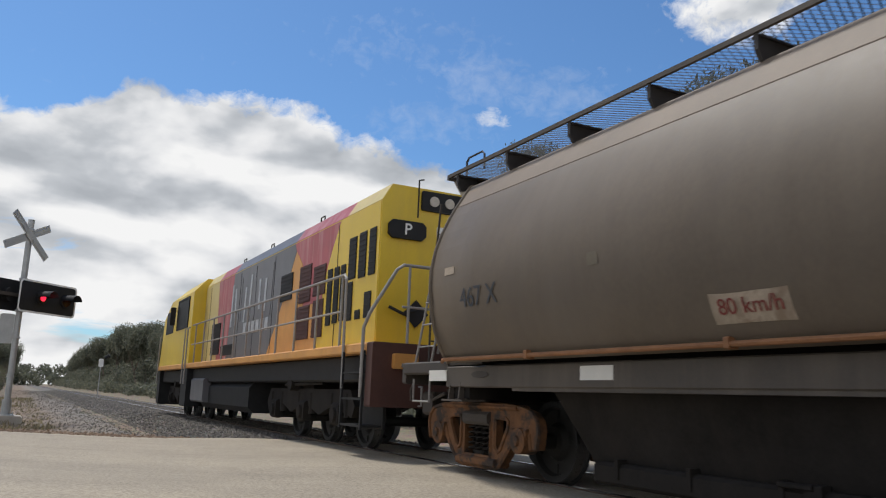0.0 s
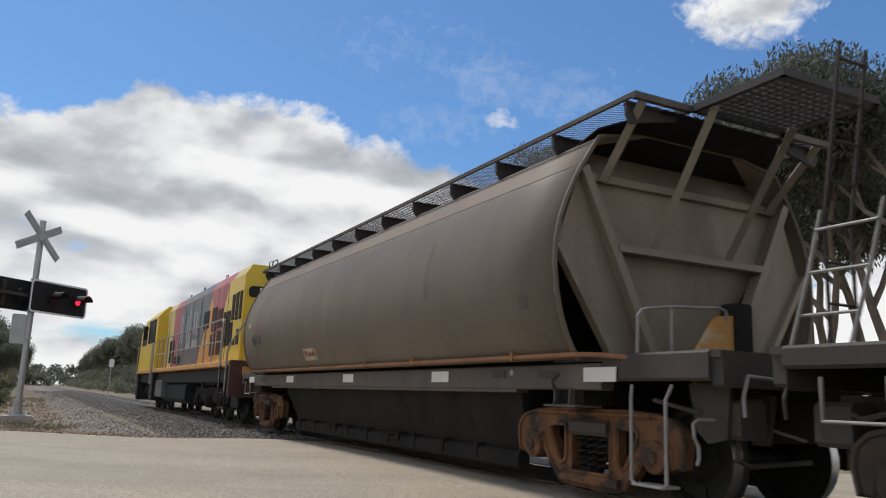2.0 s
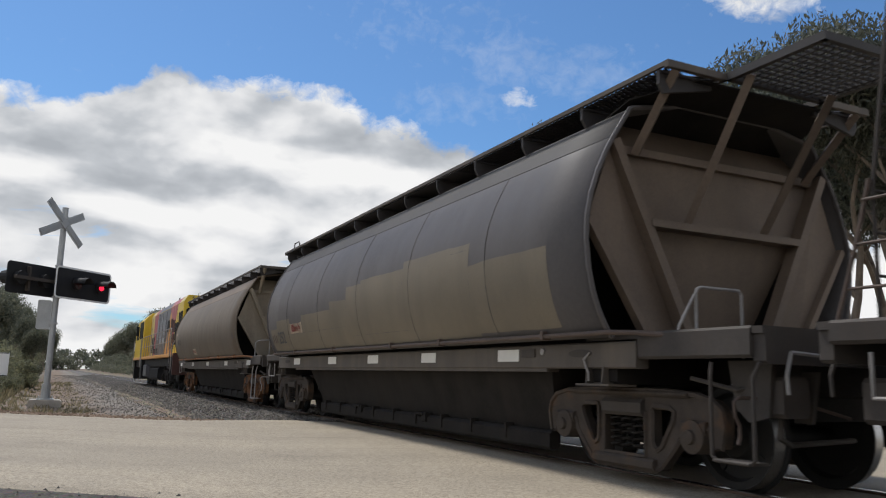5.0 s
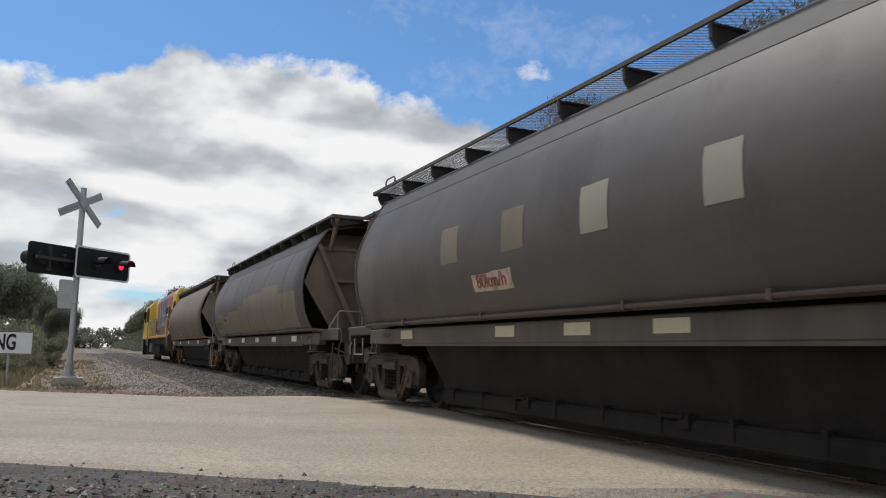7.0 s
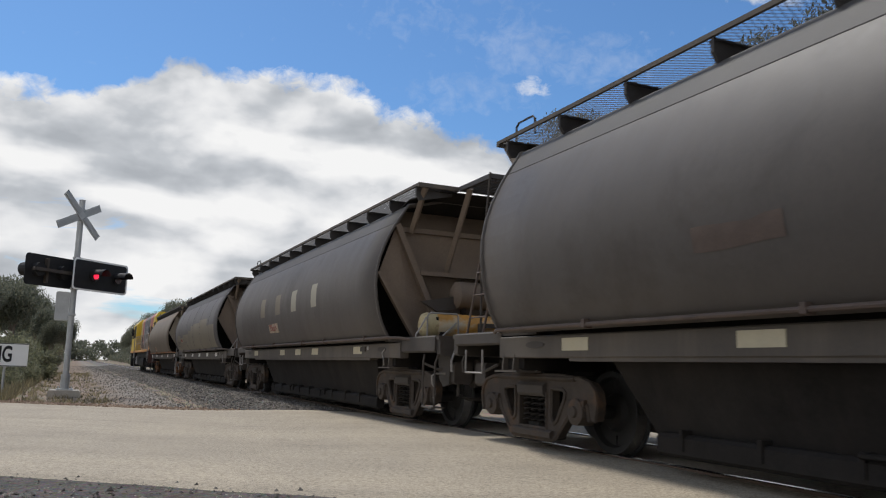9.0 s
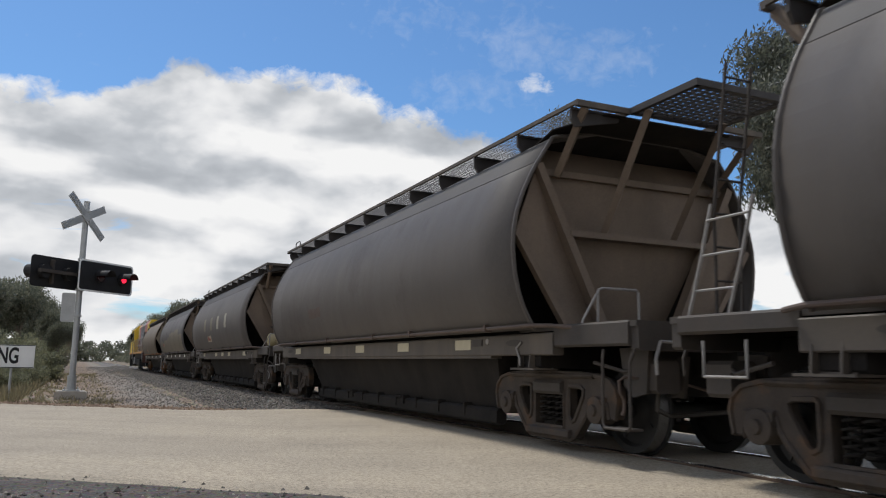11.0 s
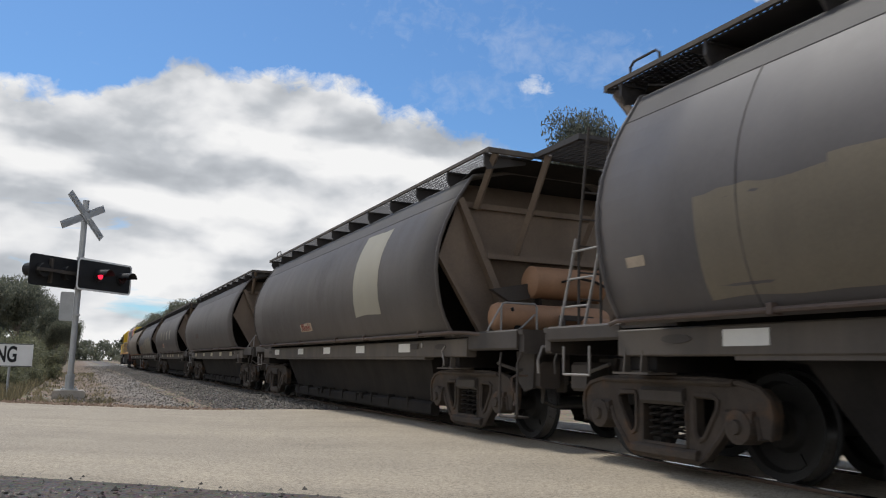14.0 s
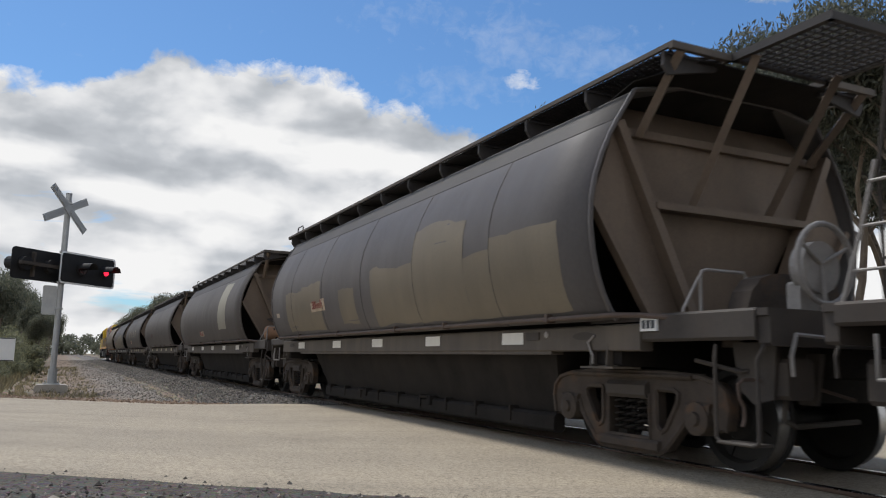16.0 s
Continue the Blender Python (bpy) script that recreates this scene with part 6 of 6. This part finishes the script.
# ------------------------------------------------------------ trees
def leaf_cloud(centres, count, size, seed, hang=0.5, aspect=0.3):
    """Many single leaves scattered round clump centres (x, y, z, radius): each a bent strip of two quads."""
    rng = np.random.default_rng(seed)
    c = np.array(centres)
    wts = c[:, 3] ** 2
    pick = rng.choice(len(c), count, p=wts / wts.sum())
    d = rng.normal(size=(count, 3))
    d /= np.linalg.norm(d, axis=1)[:, None]
    r = rng.random(count) ** 0.45
    pos = c[pick, :3] + d * (r * c[pick, 3])[:, None] * np.array([1, 1, 0.75])
    a = rng.normal(size=(count, 3))
    a[:, 2] -= hang * 2
    a /= np.linalg.norm(a, axis=1)[:, None]
    b = np.cross(a, rng.normal(size=(count, 3)))
    b /= np.linalg.norm(b, axis=1)[:, None] + 1e-9
    ln = size * rng.uniform(0.6, 1.4, count)[:, None]
    wd = ln * aspect
    p0, p3 = pos - a * ln * 0.5, pos + a * ln * 0.5
    v = np.stack([p0, pos + b * wd * 0.5, p3, pos - b * wd * 0.5], 1).reshape(-1, 3)
    f = np.arange(count * 4).reshape(-1, 4)
    return v, f


def cloud_mesh(name, v, f, mat):
    me = bpy.data.meshes.new(name)
    me.from_pydata(v.tolist(), [], f.tolist())
    me.materials.append(mat)
    return me


def tree_meshes(seed, height, clear, spread, leaves, size, mat):
    """Trunk with forking limbs and a crown of leaf clumps at their ends."""
    rng = random.Random(seed)
    s = Shape()
    tips = []

    def limb(p, d, length, r, level):
        pts = [p]
        n = 4
        for i in range(n):
            d = (d + Vector((rng.gauss(0, 0.16), rng.gauss(0, 0.16), 0.05 + rng.gauss(0, 0.08)))).normalized()
            pts.append(pts[-1] + d * length / n)
        s.tube(pts, r, 7 if level < 2 else 5, r2=r * 0.55, caps=False)
        if level >= 2:
            tips.append((*pts[-1], rng.uniform(0.55, 1.0) * spread * 0.34))
            tips.append((*pts[2], rng.uniform(0.35, 0.7) * spread * 0.30))
        if level < 3:
            k = rng.choice((2, 3, 3)) if level else rng.choice((3, 4))
            for i in range(k):
                ang = rng.uniform(0, 6.28)
                out = Vector((math.cos(ang), math.sin(ang), rng.uniform(0.35, 1.1))).normalized()
                limb(pts[-1 if i else -2], (d * 0.35 + out).normalized(), length * rng.uniform(0.5, 0.72), r * 0.52, level + 1)

    limb(Vector((0, 0, -0.3)), Vector((rng.gauss(0, 0.06), rng.gauss(0, 0.06), 1)), clear, 0.0150 * height, 0)
    top = max(t[2] + 0.7 * t[3] for t in tips)
    k = height / top
    s.v = [(x, y, z * (k if z > 0 else 1)) for x, y, z in s.v]
    tips = [(x, y, z * k, r) for x, y, z, r in tips]
    v, f = leaf_cloud(tips, leaves, size, seed, 0.6)
    return s.mesh("trunk", BARK, smooth=True), cloud_mesh("crown", v, f, mat)


def plant_tree(meshes, x, y, turn, k, label, group, name="gum_tree"):
    t = thing(name, label, "tree", group, m=pose(x, y, -0.16, 0, 0, turn) @ Matrix.Diagonal((k, k, k, 1)))
    part("trunk", meshes[0], None, t)
    part("crown", meshes[1], None, t)
    return t


def build_trees():
    near = [tree_meshes(11 + i, 11.0, 4.6, 4.2, 26000, 0.17, LEAF) for i in range(3)]
    mid = [tree_meshes(31 + i, 11.0, 2.4, 6.0, 15000, 0.32, LEAF_FAR) for i in range(3)]
    rng = random.Random(21)
    lab = "dark olive gum tree with pale trunk behind the railway"
    for i, (x, y, k) in enumerate(((18.0, 8.4, 0.92), (17.4, 11.2, 0.88), (20.5, 13.8, 0.96), (16.4, 9.4, 0.85), (22.0, 10.0, 1.02), (20.5, 25.0, 0.82), (18.5, 28.5, 1.04),
                                    (18.0, 33.5, 0.94), (19.0, 39.0, 0.94), (25.0, 13.0, 1.04), (16.8, 6.4, 0.92), (19.2, 15.2, 1.10), (24.0, 18.0, 1.16), (17.0, 13.0, 0.80))):
        plant_tree(near[i % 3], x, y, rng.uniform(0, 360), k, lab, "gum trees behind the railway")
    y = 46.0
    i = 0
    while y < 330:
        for _ in range(2):
            plant_tree(mid[i % 3], 17.5 + rng.uniform(-1.0, 6.0), y + rng.uniform(-3, 3), rng.uniform(0, 360), rng.uniform(0.86, 1.06) * float(np.interp(y, (46, 100, 125, 160), (0.84, 0.90, 1.1, 1.25))), lab, "gum trees behind the railway")
            i += 1
        y += 5.0 + y * 0.025
    plant_tree(mid[1], 17.5, 130, 40, 1.16, lab, "gum trees behind the railway")
    # woodland left of the track
    lab = "dark green woodland tree beyond the road"
    for x, y, k in ((-1.9, 84, 0.50), (-2.2, 98, 0.58), (-2.0, 112, 0.60), (-2.2, 136, 0.66), (-2.0, 62, 0.40), (-2.6, 70, 0.52), (-3.6, 60, 0.64), (-4.6, 66, 0.74), (-3.2, 76, 0.66), (-2.7, 92, 0.60), (-3.2, 120, 0.66), (-3.2, 170, 0.72), (-5.0, 50, 0.55), (-7.2, 56, 0.50), (-6.0, 64, 0.52), (-10, 62, 0.60), (-7, 78, 0.66), (-5.2, 88, 0.58), (-10, 86, 0.72), (-6.6, 100, 0.74), (-5.0, 116, 0.66),
                    (-9, 118, 0.82), (-6, 140, 0.76), (-4.6, 160, 0.70), (-8, 170, 0.9), (-5, 195, 0.80), (-13, 58, 0.66), (-16, 68, 0.8), (-4, 230, 0.85), (-18, 92, 0.9), (-14, 116, 0.95),
                    (-7, 215, 0.9), (-4, 260, 0.85), (-7, 280, 0.95), (-3.5, 300, 0.85), (-9, 240, 0.95)):
        plant_tree(mid[i % 3], x, y, rng.uniform(0, 360), k, lab, "woodland trees", "woodland_tree")
        i += 1
    # undergrowth that fills both woods near the ground
    cs = []
    for j in range(620):
        y = 46 + 290 * rng.random() ** 1.3
        cs.append((rng.uniform(15.5, 22), y, rng.uniform(0.2, 5.2), rng.uniform(1.1, 2.1)))
    for j in range(520):
        y = 24 + 310 * rng.random() ** 1.6
        cs.append((rng.uniform(11.5, 15.5), y, rng.uniform(-0.1, 0.5) + 0.004 * y, rng.uniform(0.5, 0.9) + 0.002 * y))
    for j in range(260):
        y = 58 + 240 * rng.random() ** 1.4
        cs.append((rng.uniform(-14, -4.2), y, rng.uniform(0.2, 0.5 + y * 0.022), rng.uniform(0.8, 1.6)))
    v, f = leaf_cloud(cs, 120000, 0.42, 78, 0.2, 0.45)
    tagged(new("undergrowth", cloud_mesh("undergrowth", v, f, LEAF_FAR)), "dense dark undergrowth along both woods", "undergrowth", kind="stuff")
    # closing wood at the end of the straight
    cs = []
    for j in range(340):
        x = rng.uniform(-50, 60)
        cs.append((x, 345 + rng.uniform(0, 30), rng.uniform(0.5, 7.5), rng.uniform(1.5, 3.2)))
    v, f = leaf_cloud(cs, 26000, 1.1, 77, 0.2, 0.5)
    tagged(new("far_wood", cloud_mesh("far_wood", v, f, LEAF_FAR)), "dark far wood closing the straight track", "wood", kind="stuff")
    # roadside scrub
    lab = "olive green roadside bush"
    for j, (x, y, r, h) in enumerate(((-2.4, 28.0, 0.9, 0.8), (-3.6, 30.0, 1.3, 1.3), (-2.1, 33.5, 1.0, 1.2), (-5.2, 31.0, 1.5, 1.6), (-3.0, 36.0, 1.6, 2.0), (-4.8, 40.0, 2.0, 2.6), (-1.7, 40.0, 1.0, 1.3),
                                       (-7.2, 37.0, 2.0, 3.0), (-2.6, 47.0, 1.3, 1.9), (-3.6, 56.0, 1.6, 2.6), (-2.8, 68.0, 1.6, 2.4), (-2.6, 82.0, 1.6, 2.6), (-7.5, 46.0, 2.2, 3.4))):
        cs = [(rng.uniform(-r, r) * 0.7, rng.uniform(-r, r) * 0.7, rng.uniform(0.15, 0.85) * h, rng.uniform(0.3, 0.55) * r) for _ in range(16)]
        v, f = leaf_cloud(cs, 9000, 0.085 if y < 34 else 0.14, 90 + j, -0.2, 0.30)
        s = Shape()
        for a in range(6):
            s.tube([(0, 0, -0.1), (cs[a][0] * 0.5, cs[a][1] * 0.5, cs[a][2] * 0.6), cs[a][:3]], 0.03, 5, r2=0.01, caps=False)
        b = thing("bush", lab, "bush", "roadside bushes", m=pose(x, y, -0.16))
        part("stems", s, BARK, b)
        part("foliage", cloud_mesh("foliage", v, f, LEAF_BUSH), None, b)
    # dry grass beside the formation
    g = np.random.default_rng(4)
    n = 30000
    yy = 19.0 + 50 * g.random(n) ** 1.5
    xx = 1.1 - 9 * g.random(n) ** 0.9 - 0.012 * (yy - 22)
    tuft = g.integers(0, 160, n)
    keep = (xx < -1.3) | (g.random(n) < 0.04)
    xx = np.where(keep, xx, 0.9 * np.sin(tuft * 12.9898) - 0.2 + g.normal(0, 0.09, n))
    yy = np.where(keep, yy, 19.6 + 38 * (0.5 + 0.5 * np.sin(tuft * 78.233)) ** 1.5 + g.normal(0, 0.10, n))
    keep |= g.random(n) < 0.6
    ok = (keep & (xx < -1.3)) | (~keep)
    ok &= 0.6 * xx + 0.8 * yy > ROAD_C + ROAD_HALF + 0.5
    xx, yy = xx[ok], yy[ok]
    n = len(xx)
    h = g.uniform(0.10, 0.38, n) * np.where(xx < -1.3, 1.0, 0.45)
    th = g.uniform(0, 6.28, n)
    wv = 0.012 + 0.0006 * yy
    dx, dy = np.cos(th) * wv, np.sin(th) * wv
    lx, ly = g.normal(0, 0.1, n), g.normal(0, 0.1, n)
    v = np.stack([np.stack([xx - dx, yy - dy, np.full(n, -0.18)], 1), np.stack([xx + dx, yy + dy, np.full(n, -0.18)], 1), np.stack([xx + lx, yy + ly, h - 0.16], 1)], 1).reshape(-1, 3)
    tagged(new("dry_grass", cloud_mesh("dry_grass", v, np.arange(3 * n).reshape(-1, 3), GRASS)), "dry olive and straw grass beside the track", "grass", kind="stuff")


# ------------------------------------------------------------ build
build_ground()
build_track()
WAGONS = build_train()
LOCO = build_loco()
LIT = build_crossing()
build_sign()
build_mast()
build_trees()
build_loose_stone()


# ------------------------------------------------------------ what moves
def run(t):
    """Metres gone at t, by a smooth curve through RUN."""
    ts, ss = [r[0] for r in RUN], [r[1] for r in RUN]
    i = max(0, min(len(ts) - 2, int(np.searchsorted(ts, t, side="right")) - 1))
    v = [(ss[min(j + 1, len(ts) - 1)] - ss[max(j - 1, 0)]) / (ts[min(j + 1, len(ts) - 1)] - ts[max(j - 1, 0)]) for j in (i, i + 1)]
    h = ts[i + 1] - ts[i]
    u = (t - ts[i]) / h
    return ((2 * u ** 3 - 3 * u ** 2 + 1) * ss[i] + (u ** 3 - 2 * u ** 2 + u) * h * v[0] + (-2 * u ** 3 + 3 * u ** 2) * ss[i + 1] + (u ** 3 - u ** 2) * h * v[1])


def motions():
    ts = [0.5 * i for i in range(33)]
    for i, w in enumerate(WAGONS):
        walk(w, [(t, pose(XC, WAGON_Y - PITCH * i + run(t), 0)) for t in ts])
    walk(LOCO, [(t, pose(XC, LOCO_Y + run(t), 0)) for t in ts])
    fine = [0.1 * i for i in range(161)]
    turns = [(t, -math.degrees(run(t) / 0.40)) for t in fine]
    for ob, dy, z, r in WHEELS:
        walk(ob, [(t, pose(0, dy, z, a, 0, 0)) for t, a in turns])
    # the lit lamp changes sides
    hops = (0.40, 1.25, 2.0, 2.72, 3.42, 4.25, 5.0, 5.77, 6.53, 7.27, 8.03, 8.77, 9.5, 10.27, 11.0, 11.77, 12.55, 13.27, 14.05, 14.77, 15.55)
    rows, x = [(0.0, LAMP_X[0])], LAMP_X[0]
    for h in hops:
        other = LAMP_X[0] + LAMP_X[1] - x
        rows += [(h - 0.034, x), (h, other)]
        x = other
    rows.append((16.0, x))
    walk(LIT, [(t, pose(x, -0.268, LAMP_Z)) for t, x in rows])


motions()
